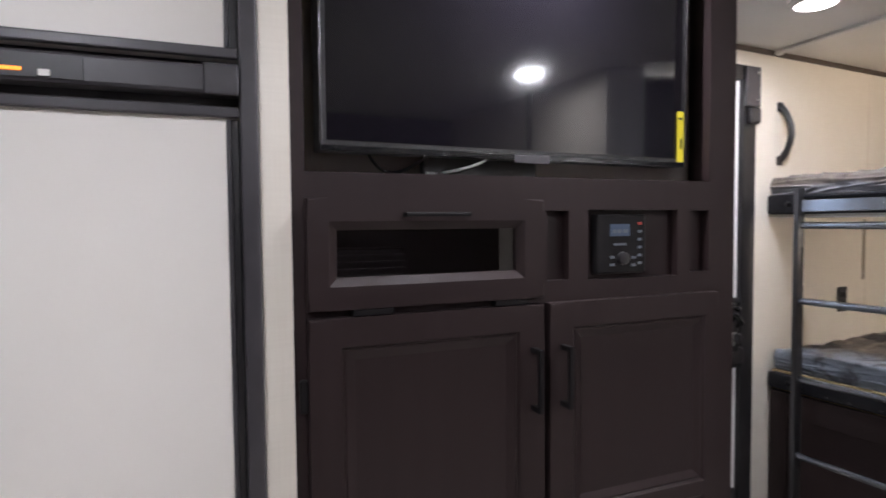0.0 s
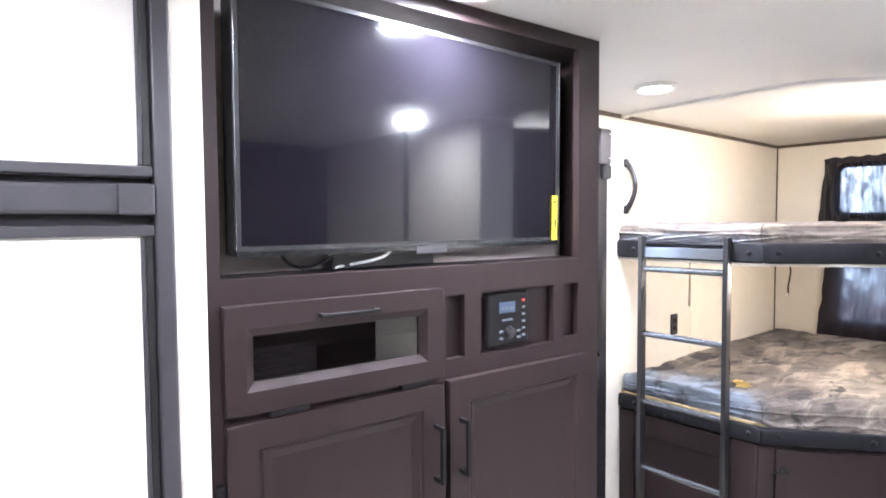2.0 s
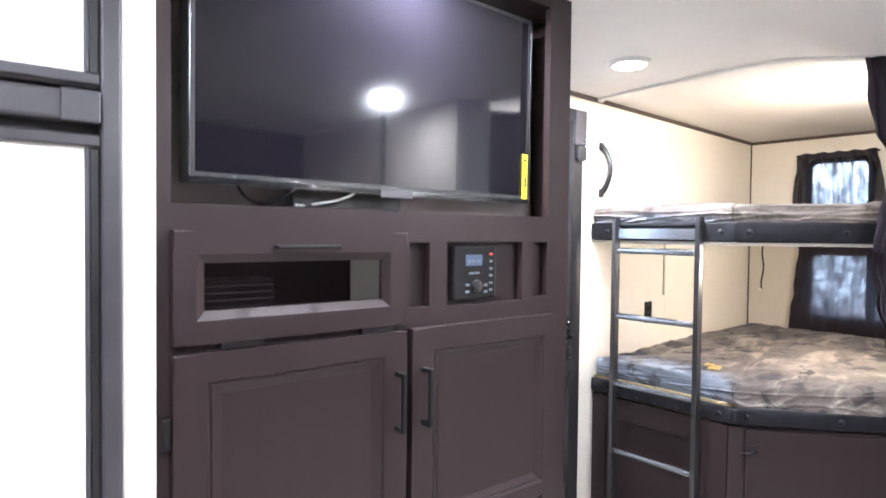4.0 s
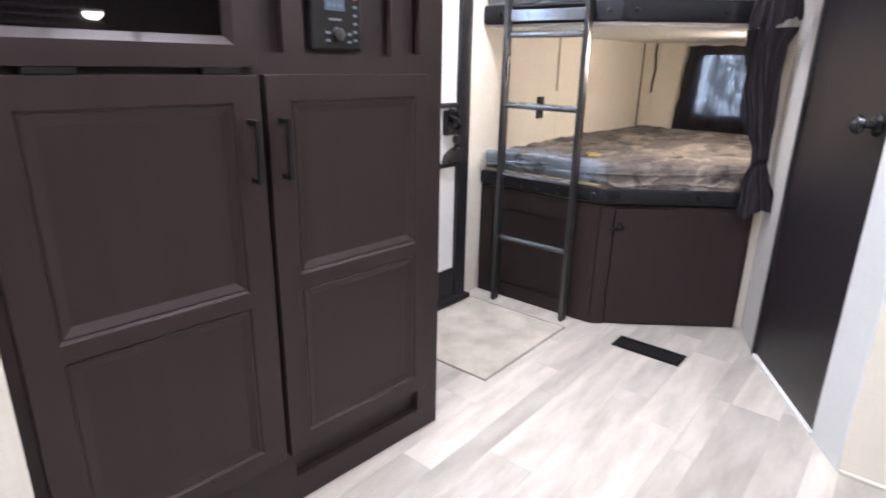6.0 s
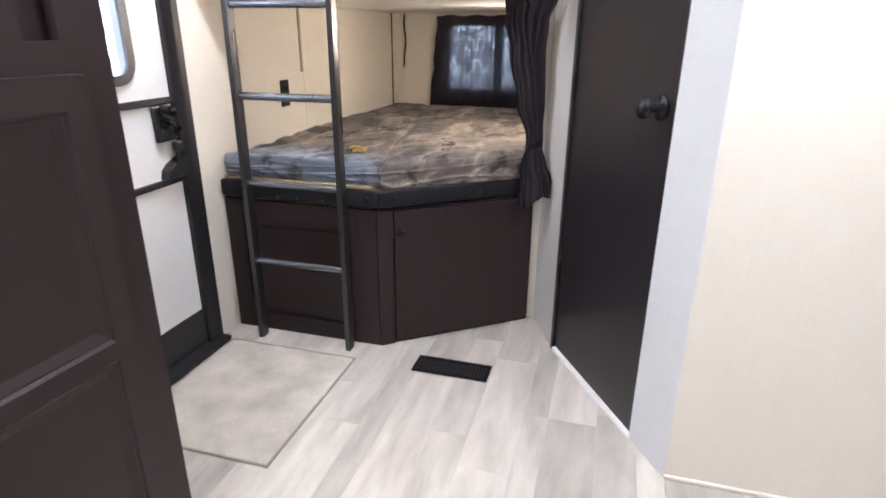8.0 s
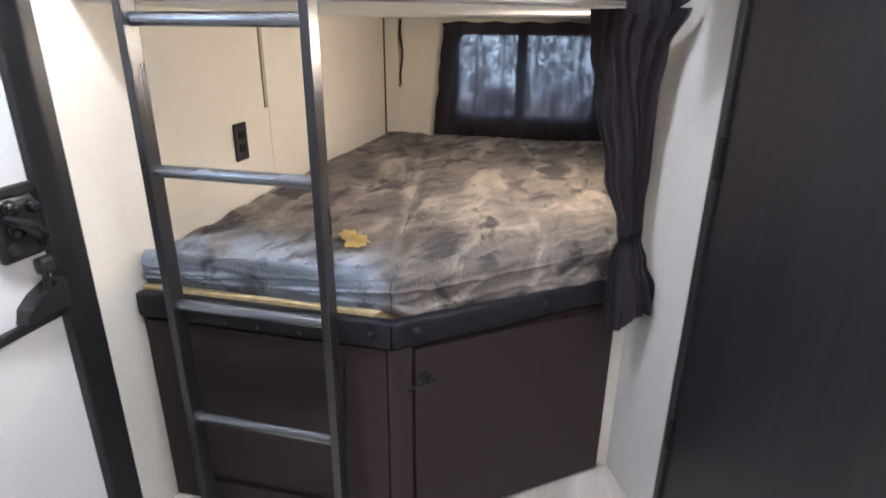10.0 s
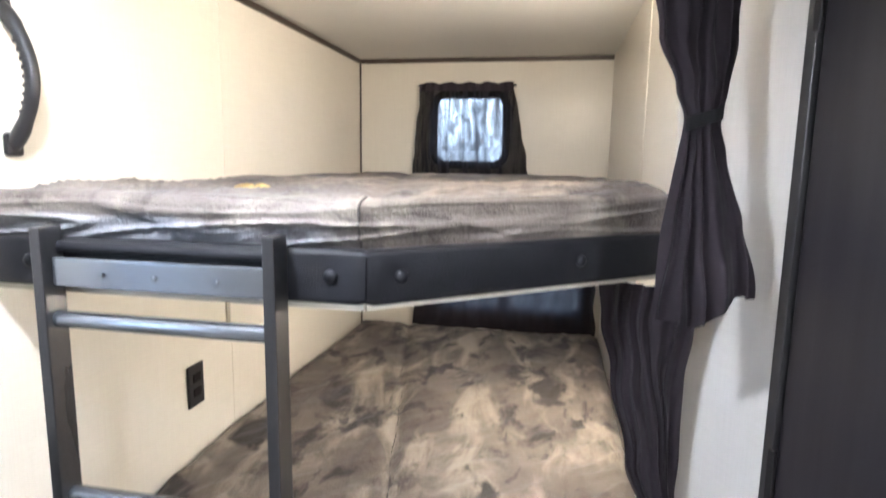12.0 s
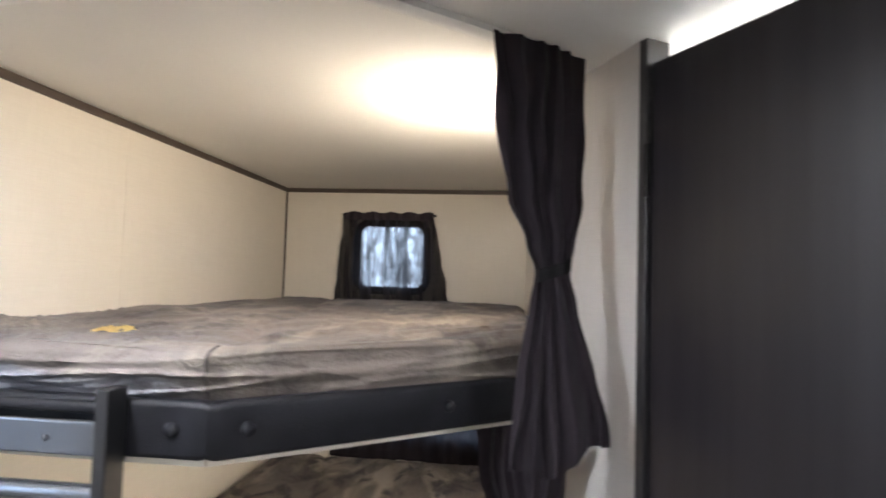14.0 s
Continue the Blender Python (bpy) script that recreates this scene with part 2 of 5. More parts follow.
GREYPLASTIC = mat("charcoal_plastic_trim", (0.040, 0.037, 0.041), (0.052, 0.048, 0.053), 25, 0.36, 0.03)
BLACKMETAL = mat("black_painted_metal", (0.010, 0.0088, 0.0095), (0.014, 0.0125, 0.0130), 25, 0.45, 0.03, spec=0.17)
VINYL = mat("black_upholstery_vinyl", (0.008, 0.008, 0.010), (0.013, 0.013, 0.016), 20, 0.50, 0.45, spec=0.22, fine=0.2, fine_scale=420)
STEEL = mat("gunmetal_tube", (0.075, 0.074, 0.078), (0.105, 0.103, 0.106), 10, 0.30, 0.03, (1, 1, 0.2), metal=0.85, fine=0.1, fine_scale=200)
RUNGSTEEL = mat("brushed_steel_rung", (0.215, 0.228, 0.250), (0.235, 0.248, 0.270), 3, 0.25, 0.0, (1, 0.2, 1), metal=0.9, fine=0.03, fine_scale=200)
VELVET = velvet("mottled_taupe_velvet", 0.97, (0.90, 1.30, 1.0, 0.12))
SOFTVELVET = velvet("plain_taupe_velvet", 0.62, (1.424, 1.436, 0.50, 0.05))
SEAM = mat("dark_seam_thread", (0.045, 0.036, 0.032), None, 30, 0.8)
CURTAIN = mat("charcoal_curtain_cloth", (0.0230, 0.0160, 0.0215), (0.0330, 0.0240, 0.0310), 12, 0.9, 0.15, fine=0.15, fine_scale=300, sheen=0.04)
SHEER = sheer("sheer_black_cloth", (0.014, 0.0105, 0.014), 0.130, (1, 26, 2.2), 240.0, 0.75, 1.25)
SHEER_DOUBLE = sheer("doubled_sheer_black_cloth", (0.022, 0.0150, 0.023), 0.044, (1, 16, 1.2), 95.0, 0.22, 1.8)
PLANK = mat("whitewashed_vinyl_plank", (0.360, 0.326, 0.286), (0.530, 0.490, 0.440), 2.2, 0.44, 0.04, (1.5, 7, 6), fine=0.10, fine_scale=20, fine_stretch=(1.2, 13, 1), detail=7, ramp=(0.30, 0.68), vary=0.26, warp=0.3)
JOINT = mat("plank_joint", (0.43, 0.40, 0.375), None, 10, 0.6)
CARPET = mat("cream_door_mat", (0.37, 0.335, 0.28), (0.57, 0.52, 0.455), 7, 0.95, 0.8, fine=0.35, fine_scale=260, detail=8)
MATEDGE = mat("mat_binding", (0.24, 0.21, 0.17), None, 30, 0.9, 0.3)
WHITEPLASTIC = mat("white_plastic", (0.78, 0.77, 0.74), (0.82, 0.81, 0.78), 10, 0.42, 0.02)
FRIDGEPANEL = mat("ivory_fridge_panel", (0.79, 0.755, 0.70), (0.84, 0.805, 0.75), 3, 0.5, 0.10, fine=0.06, fine_scale=80, fine_stretch=(8, 8, 1))
DOORWHITE = mat("white_fibreglass_door", (0.68, 0.67, 0.66), (0.73, 0.72, 0.71), 6, 0.5, 0.06, fine=0.05)
SCREEN = mat("tv_screen", (0.006, 0.0052, 0.0075), (0.008, 0.0070, 0.0100), 2, 0.10, spec=0.42)
SCREEN.node_tree.nodes["Principled BSDF"].inputs["Coat Weight"].default_value = 0.45
CHROME = mat("chrome", (0.75, 0.75, 0.76), (0.8, 0.8, 0.81), 10, 0.12, metal=1.0)
YELLOW = mat("yellow_paper", (0.80, 0.66, 0.02), (0.86, 0.72, 0.04), 12, 0.6, 0.05)
TAGYELLOW = mat("yellow_crumpled_tag", (0.54, 0.385, 0.11), (0.68, 0.505, 0.19), 40, 0.7, 0.4)
PLY = mat("raw_plywood_edge", (0.32, 0.235, 0.115), (0.47, 0.365, 0.20), 30, 0.75, 0.2, (1, 1, 3))
CREAMEDGE = mat("cream_edge_band", (0.50, 0.46, 0.38), (0.56, 0.52, 0.44), 12, 0.6)
NICHE = mat("taupe_backing_board", (0.54, 0.48, 0.45), (0.60, 0.535, 0.505), 5, 0.6, 0.05)
GUNTRIM = mat("polished_dark_trim", (0.30, 0.29, 0.31), None, 20, 0.18, metal=0.9)
GLOSSBLACK = mat("gloss_black_plastic", (0.010, 0.010, 0.011), None, 20, 0.15)
# Curtain cloth of the ties, blackened to carry the shade of gathered folds
SHADEDTIE = mat("shaded_tie_cloth", (0.006, 0.0055, 0.006), None, 40, 0.95, 0.2, spec=0.2)
INK = mat("black_ink", (0.015, 0.015, 0.015), None, 20, 0.6)
LCD = glow("stereo_lcd", (0.05, 0.075, 0.12), 0.08)
BUTTONLIGHT = glow("lit_button", (0.10, 0.115, 0.135), 0.06)
REDLIGHT = glow("red_button", (0.35, 0.04, 0.03), 0.12)
ORANGE = glow("orange_indicator", (1.0, 0.32, 0.03), 2.5)
LED = glow("led_diffuser", (1.0, 0.99, 0.97), 14.0)
WARMLED = glow("warm_led_diffuser", (1.0, 0.86, 0.62), 10.0)
GLASS = glass("window_glass")
FILM = glass("clear_film", (0.92, 0.93, 0.95), 0.12, 1.6)
DARKGLASS = glass("smoked_glass", (0.50, 0.48, 0.48), 0.02, 2.1)


def outside_view(name):
    """Bare winter trees under a pale sky above leaf-brown ground, far behind the panes."""
    m = bpy.data.materials.new(name)
    m.use_nodes = True
    n, link = m.node_tree.nodes, m.node_tree.links.new
    n.remove(n["Principled BSDF"])
    em, tc = n.new("ShaderNodeEmission"), n.new("ShaderNodeTexCoord")

    def tex(stretch, scale, detail, warp):
        mp, t = n.new("ShaderNodeMapping"), n.new("ShaderNodeTexNoise")
        mp.inputs["Scale"].default_value = stretch
        t.inputs["Scale"].default_value, t.inputs["Detail"].default_value, t.inputs["Distortion"].default_value = scale, detail, warp
        link(tc.outputs["Object"], mp.inputs[0])
        link(mp.outputs[0], t.inputs[0])
        return t.outputs[0]

    def step(src, lo, hi):
        r = n.new("ShaderNodeMapRange")
        r.interpolation_type = "SMOOTHSTEP"
        r.inputs[1].default_value, r.inputs[2].default_value = lo, hi
        link(src, r.inputs[0])
        return r.outputs[0]

    def mixed(fac, a, bb):
        x = n.new("ShaderNodeMix")
        x.data_type = "RGBA"
        link(fac, x.inputs[0])
        for sock, val in ((x.inputs[6], a), (x.inputs[7], bb)):
            if isinstance(val, tuple):
                sock.default_value = val
            else:
                link(val, sock)
        return x.outputs[2]
    twigs, trunks, leaves = tex((1.4, 1.4, 0.75), 3.4, 14, 0.8), tex((1, 3.2, 0.10), 1.0, 2, 0.4), tex((1, 1, 1), 2.2, 10, 0.2)
    sky = mixed(step(twigs, 0.40, 0.60), (0.17, 0.21, 0.26, 1), (0.56, 0.73, 0.94, 1))
    sky = mixed(step(trunks, 0.60, 0.66), sky, (0.09, 0.10, 0.12, 1))
    earth = mixed(step(leaves, 0.42, 0.60), (0.050, 0.045, 0.058, 1), (0.15, 0.14, 0.17, 1))
    sep, low = n.new("ShaderNodeSeparateXYZ"), n.new("ShaderNodeMath")
    link(tc.outputs["Object"], sep.inputs[0])
    low.operation = "MULTIPLY_ADD"
    low.inputs[1].default_value = 1.6
    link(leaves, low.inputs[0])
    link(sep.outputs[2], low.inputs[2])
    link(mixed(step(low.outputs[0], 0.35, 1.35), earth, sky), em.inputs[0])
    em.inputs[1].default_value = 11.0
    link(em.outputs[0], n["Material Output"].inputs[0])
    return m


WOODS = outside_view("distant_woods")
GRAVEL = mat("lot_gravel", (0.20, 0.19, 0.18), (0.32, 0.31, 0.29), 30, 0.9, 0.4, fine=0.3, fine_scale=40)

# ---------------------------------------------------------------- mesh helpers


def box(bm, x0, x1, y0, y1, z0, z1, bevel=0.0, seg=2):
    vs = [bm.verts.new((x, y, z)) for x in (x0, x1) for y in (y0, y1) for z in (z0, z1)]
    fs = [bm.faces.new([vs[i] for i in f]) for f in ((0, 1, 3, 2), (4, 6, 7, 5), (0, 4, 5, 1), (2, 3, 7, 6), (0, 2, 6, 4), (1, 5, 7, 3))]
    if bevel:
        edges = list({e for f in fs for e in f.edges})
        bmesh.ops.bevel(bm, geom=edges, offset=bevel, segments=seg, affect="EDGES", profile=0.5)
    return bm


def cube(x0, x1, y0, y1, z0, z1, bevel=0.0, seg=2):
    return box(bmesh.new(), x0, x1, y0, y1, z0, z1, bevel, seg)


def prism(pts, z0, z1, bevel=0.0, bm=None, seg=2):
    """Upright prism over a plan outline (counter-clockwise)."""
    bm = bm or bmesh.new()
    lo, hi = [bm.verts.new((x, y, z0)) for x, y in pts], [bm.verts.new((x, y, z1)) for x, y in pts]
    fs = [bm.faces.new(lo[::-1]), bm.faces.new(hi)]
    k = len(pts)
    fs += [bm.faces.new((lo[i], lo[(i + 1) % k], hi[(i + 1) % k], hi[i])) for i in range(k)]
    if bevel:
        bmesh.ops.bevel(bm, geom=list({e for f in fs for e in f.edges}), offset=bevel, segments=seg, affect="EDGES", profile=0.5)
    return bm


def slab(a, b, thick, z0, z1, bevel=0.0, bm=None, seg=2):
    """Upright board from plan point a to b; thick grows to the left of a->b."""
    d = Vector((b[0] - a[0], b[1] - a[1])).normalized()
    nrm = Vector((-d.y, d.x)) * thick
    pts = [a, b, (b[0] + nrm.x, b[1] + nrm.y), (a[0] + nrm.x, a[1] + nrm.y)]
    if thick < 0:
        pts = pts[::-1]
    return prism(pts, z0, z1, bevel, bm, seg)


def tube(path, r, bm=None, sides=12, cap=True):
    """Round bar along a path; r is a radius or one radius per point."""
    bm = bm or bmesh.new()
    path = [Vector(p) for p in path]
    rs = r if isinstance(r, (list, tuple)) else [r] * len(path)
    rings, up = [], None
    for i, p in enumerate(path):
        d = (path[min(i + 1, len(path) - 1)] - path[max(i - 1, 0)]).normalized()
        if up is None:
            up = Vector((0, 0, 1)) if abs(d.z) < 0.9 else Vector((1, 0, 0))
        s = d.cross(up).normalized()
        up = s.cross(d).normalized()
        rings.append([bm.verts.new(p + rs[i] * (math.cos(a) * s + math.sin(a) * up)) for a in (2 * math.pi * k / sides for k in range(sides))])
    for a, b in zip(rings, rings[1:]):
        for k in range(sides):
            bm.faces.new((a[k], a[(k + 1) % sides], b[(k + 1) % sides], b[k]))
    if cap:
        bm.faces.new(rings[0][::-1])
        bm.faces.new(rings[-1])
    return bm


def lathe(profile, at, axis, bm=None, sides=24):
    """Turned shape: profile of (distance along axis, radius)."""
    at, axis = Vector(at), Vector(axis).normalized()
    return tube([at + axis * d for d, _ in profile], [max(r, 1e-4) for _, r in profile], bm, sides)


def grid(fn, nu, nv, bm=None, close=False):
    bm = bm or bmesh.new()
    vs = [[bm.verts.new(fn(i / (nu - 1), j / (nv - 1))) for j in range(nv)] for i in range(nu)]
    for i in range(nu - 1):
        for j in range(nv - 1):
            bm.faces.new((vs[i][j], vs[i + 1][j], vs[i + 1][j + 1], vs[i][j + 1]))
    return bm


def frame_ring(bm, plane, u0, u1, v0, v1, w, d0, d1, radius=0.0, inner_square=False):
    """Flat ring round an opening u0..u1, v0..v1 in the plane x, y or z = const, w wide and from depth d0 to d1; rounded corners."""
    def loop(e, rad):
        pts, a, b, c, d = [], u0 - e, u1 + e, v0 - e, v1 + e
        rad = max(rad, 1e-4)
        for cx, cy, s in ((b - rad, d - rad, 0), (a + rad, d - rad, 90), (a + rad, c + rad, 180), (b - rad, c + rad, 270)):
            for k in range(5):
                t = radians(s + k * 22.5)
                pts.append((cx + rad * math.cos(t), cy + rad * math.sin(t)))
        return pts

    def put(p, d):
        return {"x": (d, p[0], p[1]), "y": (p[0], d, p[1]), "z": (p[0], p[1], d)}[plane]
    i, o = loop(0, radius), loop(w, radius + w if radius else 0)
    rows = [[bm.verts.new(put(p, d)) for p in ps] for ps, d in ((i, d0), (o, d0), (o, d1), (i, d1))]
    k = len(i)
    for a in range(4):
        for s in range(k):
            bm.faces.new((rows[a][s], rows[a][(s + 1) % k], rows[(a + 1) % 4][(s + 1) % k], rows[(a + 1) % 4][s]))
    return bm


def mesh_ob(name, bm, material, smooth=False):
    bmesh.ops.recalc_face_normals(bm, faces=bm.faces[:])
    me = bpy.data.meshes.new(name)
    bm.to_mesh(me)
    bm.free()
    me.materials.append(material)
    if smooth:
        me.polygons.foreach_set("use_smooth", [True] * len(me.polygons))
        me.set_sharp_from_angle(angle=radians(smooth if smooth is not True else 40))
    return new(name, me)


def thing(name, at, label, category, rz=0.0, group=""):
    """An Empty at a thing's base."""
    e = new(name)
    e.empty_display_size = 0.05
    e.matrix_basis = pose(*at, 0, 0, rz)
    return tagged(e, label, category, group)


def part(name, bm, material, parent, label="", smooth=False, local=False):
    """One mesh under a thing or a part; coordinates are the world's, or the thing's own where local."""
    ob = mesh_ob(name, bm, material, smooth)
    ob.parent = parent
    if parent.type == "EMPTY" and not local:
        ob.matrix_parent_inverse = parent.matrix_basis.inverted()
    return tagged(ob, label)


def solo(name, bm, material, label, category, smooth=False, group=""):
    return tagged(mesh_ob(name, bm, material, smooth), label, category, group)


def setting(name, bm, material, label, category, smooth=False):
    return tagged(mesh_ob(name, bm, material, smooth), label, category, kind="structure")


# ---------------------------------------------------------------- plan
TOP = 1.97                       # ceiling
DOORSIDE, REAR = 1.655, 4.172    # entry-door wall (y) and rear wall (x)
BUNKSIDE = 0.500                 # wall beside the bunks (y)
DIAG = [(2.705, 0.470), (2.476, 0.369), (1.985, 0.080), (1.838, -0.008)]  # wall with the bathroom door
DD = Vector((DIAG[2][0] - DIAG[1][0], DIAG[2][1] - DIAG[1][1])).normalized()   # along the door, away from the bunks
DN = Vector((DD.y, -DD.x))       # out of that wall, into the room

floor = setting("floor", cube(-3.2, 4.25, -1.75, 1.75, -0.06, -0.004), JOINT, "whitewashed grey wood-look vinyl plank floor", "floor")
setting("ceiling", cube(-3.2, 4.25, -1.75, 1.75, TOP, TOP + 0.05), CEILING, "off-white smooth ceiling panels", "ceiling")
ground = setting("ground", cube(-400, 400, -400, 400, -0.85, -0.80), GRAVEL, "gravel ground of the lot outside", "ground")


def wall_with_holes(axis, d0, d1, u0, u1, v0, v1, holes):
    """A wall across an axis, cut by rectangular openings (u0, u1, v0, v1), from strips that butt end to end."""
    bm = bmesh.new()
    us = sorted({u0, u1, *[h[0] for h in holes], *[h[1] for h in holes]})
    vs = sorted({v0, v1, *[h[2] for h in holes], *[h[3] for h in holes]})
    cells = {(i, j) for i in range(len(us) - 1) for j in range(len(vs) - 1)
             if not any(h[0] < (us[i] + us[i + 1]) / 2 < h[1] and h[2] < (vs[j] + vs[j + 1]) / 2 < h[3] for h in holes)}
    memo = {}

    def vert(d, i, j):
        if (d, i, j) not in memo:
            memo[d, i, j] = bm.verts.new((d, us[i], vs[j]) if axis == "x" else (us[i], d, vs[j]))
        return memo[d, i, j]
    for i, j in cells:
        for d in (d0, d1):
            bm.faces.new([vert(d, *p) for p in ((i, j), (i + 1, j), (i + 1, j + 1), (i, j + 1))])
        for (di, dj), (p, q) in (((-1, 0), ((i, j), (i, j + 1))), ((1, 0), ((i + 1, j), (i + 1, j + 1))), ((0, -1), ((i, j), (i + 1, j))), ((0, 1), ((i, j + 1), (i + 1, j + 1)))):
            if (i + di, j + dj) not in cells:
                bm.faces.new((vert(d0, *p), vert(d0, *q), vert(d1, *q), vert(d1, *p)))
    return bm


UW = (0.968, 1.285, 1.497, 1.802)     # upper bunk window, y and z
LW = (0.596, 1.272, 0.812, 1.214)     # lower bunk window
ED = (1.45, 2.150, -0.02, 1.86)       # entry door, x and z
setting("wall_rear", wall_with_holes("x", REAR, REAR + 0.05, BUNKSIDE - 0.04, 1.75, 0, TOP, [UW, LW]), LINEN, "cream linen-textured wall with two small windows", "wall")
setting("wall_door_side", wall_with_holes("y", DOORSIDE, DOORSIDE + 0.05, -3.2, REAR, 0, TOP, [(ED[0], ED[1], 0, ED[3])]), LINEN, "cream linen-textured wall around the entry door", "wall")
setting("wall_bunk_side", cube(2.705, REAR, BUNKSIDE - 0.04, BUNKSIDE, 0, TOP), LINEN, "cream linen-textured wall beside the bunks", "wall")
setting("wall_bath_corner", cube(1.840, 1.880, -0.640, -0.010, 0, TOP), LINEN, "cream linen-textured bathroom wall", "wall")
# the shadow on this strip comes from its darkened material
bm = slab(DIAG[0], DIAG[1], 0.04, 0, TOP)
setting("wall_bunk_post", bm, SHADELINEN, "pale grey textured wall strip between bunk and bathroom door, colour darkened for shade", "wall")
setting("wall_door_post", slab(DIAG[2], DIAG[3], 0.04, 0, TOP), POSTLINEN, "pale grey wall strip beside the bathroom door", "wall")
setting("wall_bath_back", cube(1.88, 4.2, -0.80, -0.76, 0, TOP), WHITEPLASTIC, "white bathroom wall", "wall")
setting("wall_bath_end", cube(3.0, 3.04, -0.76, BUNKSIDE - 0.04, 0, TOP), WHITEPLASTIC, "white bathroom end wall", "wall")
setting("wall_slide", cube(-3.2, 1.88, -1.75, -1.70, 0, TOP), DARKWOOD, "dark panelled wall opposite the television", "wall")
setting("wall_slide_end", cube(1.84, 1.88, -1.70, -0.64, 0, TOP), LINEN, "cream end wall of the slide-out", "wall")
setting("wall_front", cube(-3.25, -3.2, -1.75, 1.75, 0, TOP), LINEN, "cream linen-textured front wall", "wall")
for k, (loc, rot) in enumerate((((14, 0, 0), 0), ((0, 14, 0), 90))):
    bm = grid(lambda u, v: (0, (u - 0.5) * 60, -1 + v * 16), 2, 2)
    ob = setting("backdrop", bm, WOODS, "blurred woodland and pale sky in the distance", "backdrop")
    ob.matrix_basis = pose(*loc, 0, 0, rot)

# brown beads along the ceiling and in the corner
bm = bmesh.new()
box(bm, 1.30, REAR, DOORSIDE - 0.008, DOORSIDE, TOP - 0.020, TOP - 0.0005)
box(bm, REAR - 0.008, REAR, BUNKSIDE + 0.001, DOORSIDE - 0.008, TOP - 0.020, TOP - 0.0005)
setting("trim", bm, BROWNTRIM, "dark brown bead where ceiling meets wall", "trim")
setting("trim", cube(REAR - 0.007, REAR, DOORSIDE - 0.007, DOORSIDE, 0.5, TOP - 0.020), BROWNTRIM, "dark brown bead in the wall corner", "trim")
setting("trim", cube(1.830, 1.8395, -0.635, -0.012, 0.0, 0.013, 0.004), LINEN, "narrow cream bead at the foot of the wall", "trim")
setting("trim", cube(1.815, 1.8395, -0.665, -0.640, 0, TOP, 0.004), BLACKPLASTIC, "black slide-out seal trim", "trim")
setting("trim", cube(2.990, 2.994, DOORSIDE - 0.0012, DOORSIDE, 0.7, TOP - 0.02), LINEN, "cream panel joint strip on the wall", "trim")
setting("trim", cube(3.15, 3.154, BUNKSIDE, BUNKSIDE + 0.0012, 0.7, TOP - 0.02), LINEN, "cream panel joint strip on the wall", "trim")

# ---------------------------------------------------------------- entry door
d1 = tagged(thing("door_1", (1.8, DOORSIDE, 0), "white entry door in a black frame, closed", "door"), kind="structure")
bm = bmesh.new()
for x0, x1, z0, z1 in ((ED[0] - 0.03, ED[0] + 0.025, 0.0, ED[3] + 0.03), (2.085, 2.165, 0.0, ED[3] + 0.03), (ED[0] + 0.025, 2.085, ED[3] - 0.03, ED[3] + 0.03)):
    box(bm, x0, x1, DOORSIDE - 0.014, DOORSIDE + 0.03, z0, z1, 0.004)
part("door_frame", bm, BLACKPLASTIC, d1, "black door frame")
part("threshold", cube(1.42, 2.165, DOORSIDE - 0.05, DOORSIDE + 0.03, 0.0, 0.025, 0.006), BLACKPLASTIC, d1, "black threshold")
leaf = part("door_leaf", wall_with_holes("y", DOORSIDE + 0.004, DOORSIDE + 0.035, 1.478, 2.083, 0.03, ED[3] - 0.032, [(1.62, 1.925, 1.03, 1.62)]), DOORWHITE, d1, "white door leaf")
part("kick_panel", cube(1.478, 2.083, DOORSIDE - 0.004, DOORSIDE + 0.0035, 0.03, 0.17, 0.003), BLACKPLASTIC, leaf, "black kick panel")
for z in (0.67, 0.935):
    part("cross_bar", cube(1.478, 2.083, DOORSIDE - 0.010, DOORSIDE + 0.0035, z, z + 0.022, 0.004), BLACKPLASTIC, leaf, "black screen-door bar")
part("window_frame", frame_ring(bmesh.new(), "y", 1.625, 1.92, 1.035, 1.615, 0.03, DOORSIDE - 0.006, DOORSIDE + 0.0035, 0.04), GREYPLASTIC, leaf, "dark rounded window frame", True)
pane = part("pane", cube(1.6, 1.94, DOORSIDE + 0.018, DOORSIDE + 0.022, 1.02, 1.63), GLASS, leaf)
pane.visible_shadow = False
lt = part("latch", cube(1.985, 2.078, DOORSIDE - 0.014, DOORSIDE + 0.0035, 0.815, 0.928, 0.008), BLACKPLASTIC, leaf, "black door latch plate")
bm = tube([(2.000, DOORSIDE - 0.020, 0.905), (2.022, DOORSIDE - 0.046, 0.888), (2.046, DOORSIDE - 0.046, 0.862), (2.062, DOORSIDE - 0.022, 0.842)], [0.009, 0.012, 0.012, 0.009])
part("paddle", bm, GLOSSBLACK, lt, "curved black paddle", True)
for bx, bz, br in ((2.018, 0.918, 0.017), (2.020, 0.878, 0.019), (2.062, 0.912, 0.013)):
    part("boss", lathe([(0, br), (0.008, br * 0.95), (0.014, br * 0.7), (0.018, br * 0.2)], (bx, DOORSIDE - 0.0145, bz), (0, -1, 0), sides=16), GLOSSBLACK, lt, "glossy black boss", True)
part("lock_cylinder", lathe([(0, 0.013), (0.006, 0.013), (0.008, 0.009)], (2.010, DOORSIDE - 0.0145, 0.842), (0, -1, 0), sides=14), STEEL, lt, "", True)
lv = part("lever", bmesh.new(), BLACKPLASTIC, leaf, "black screen-door lever housing")
hb = bmesh.new()
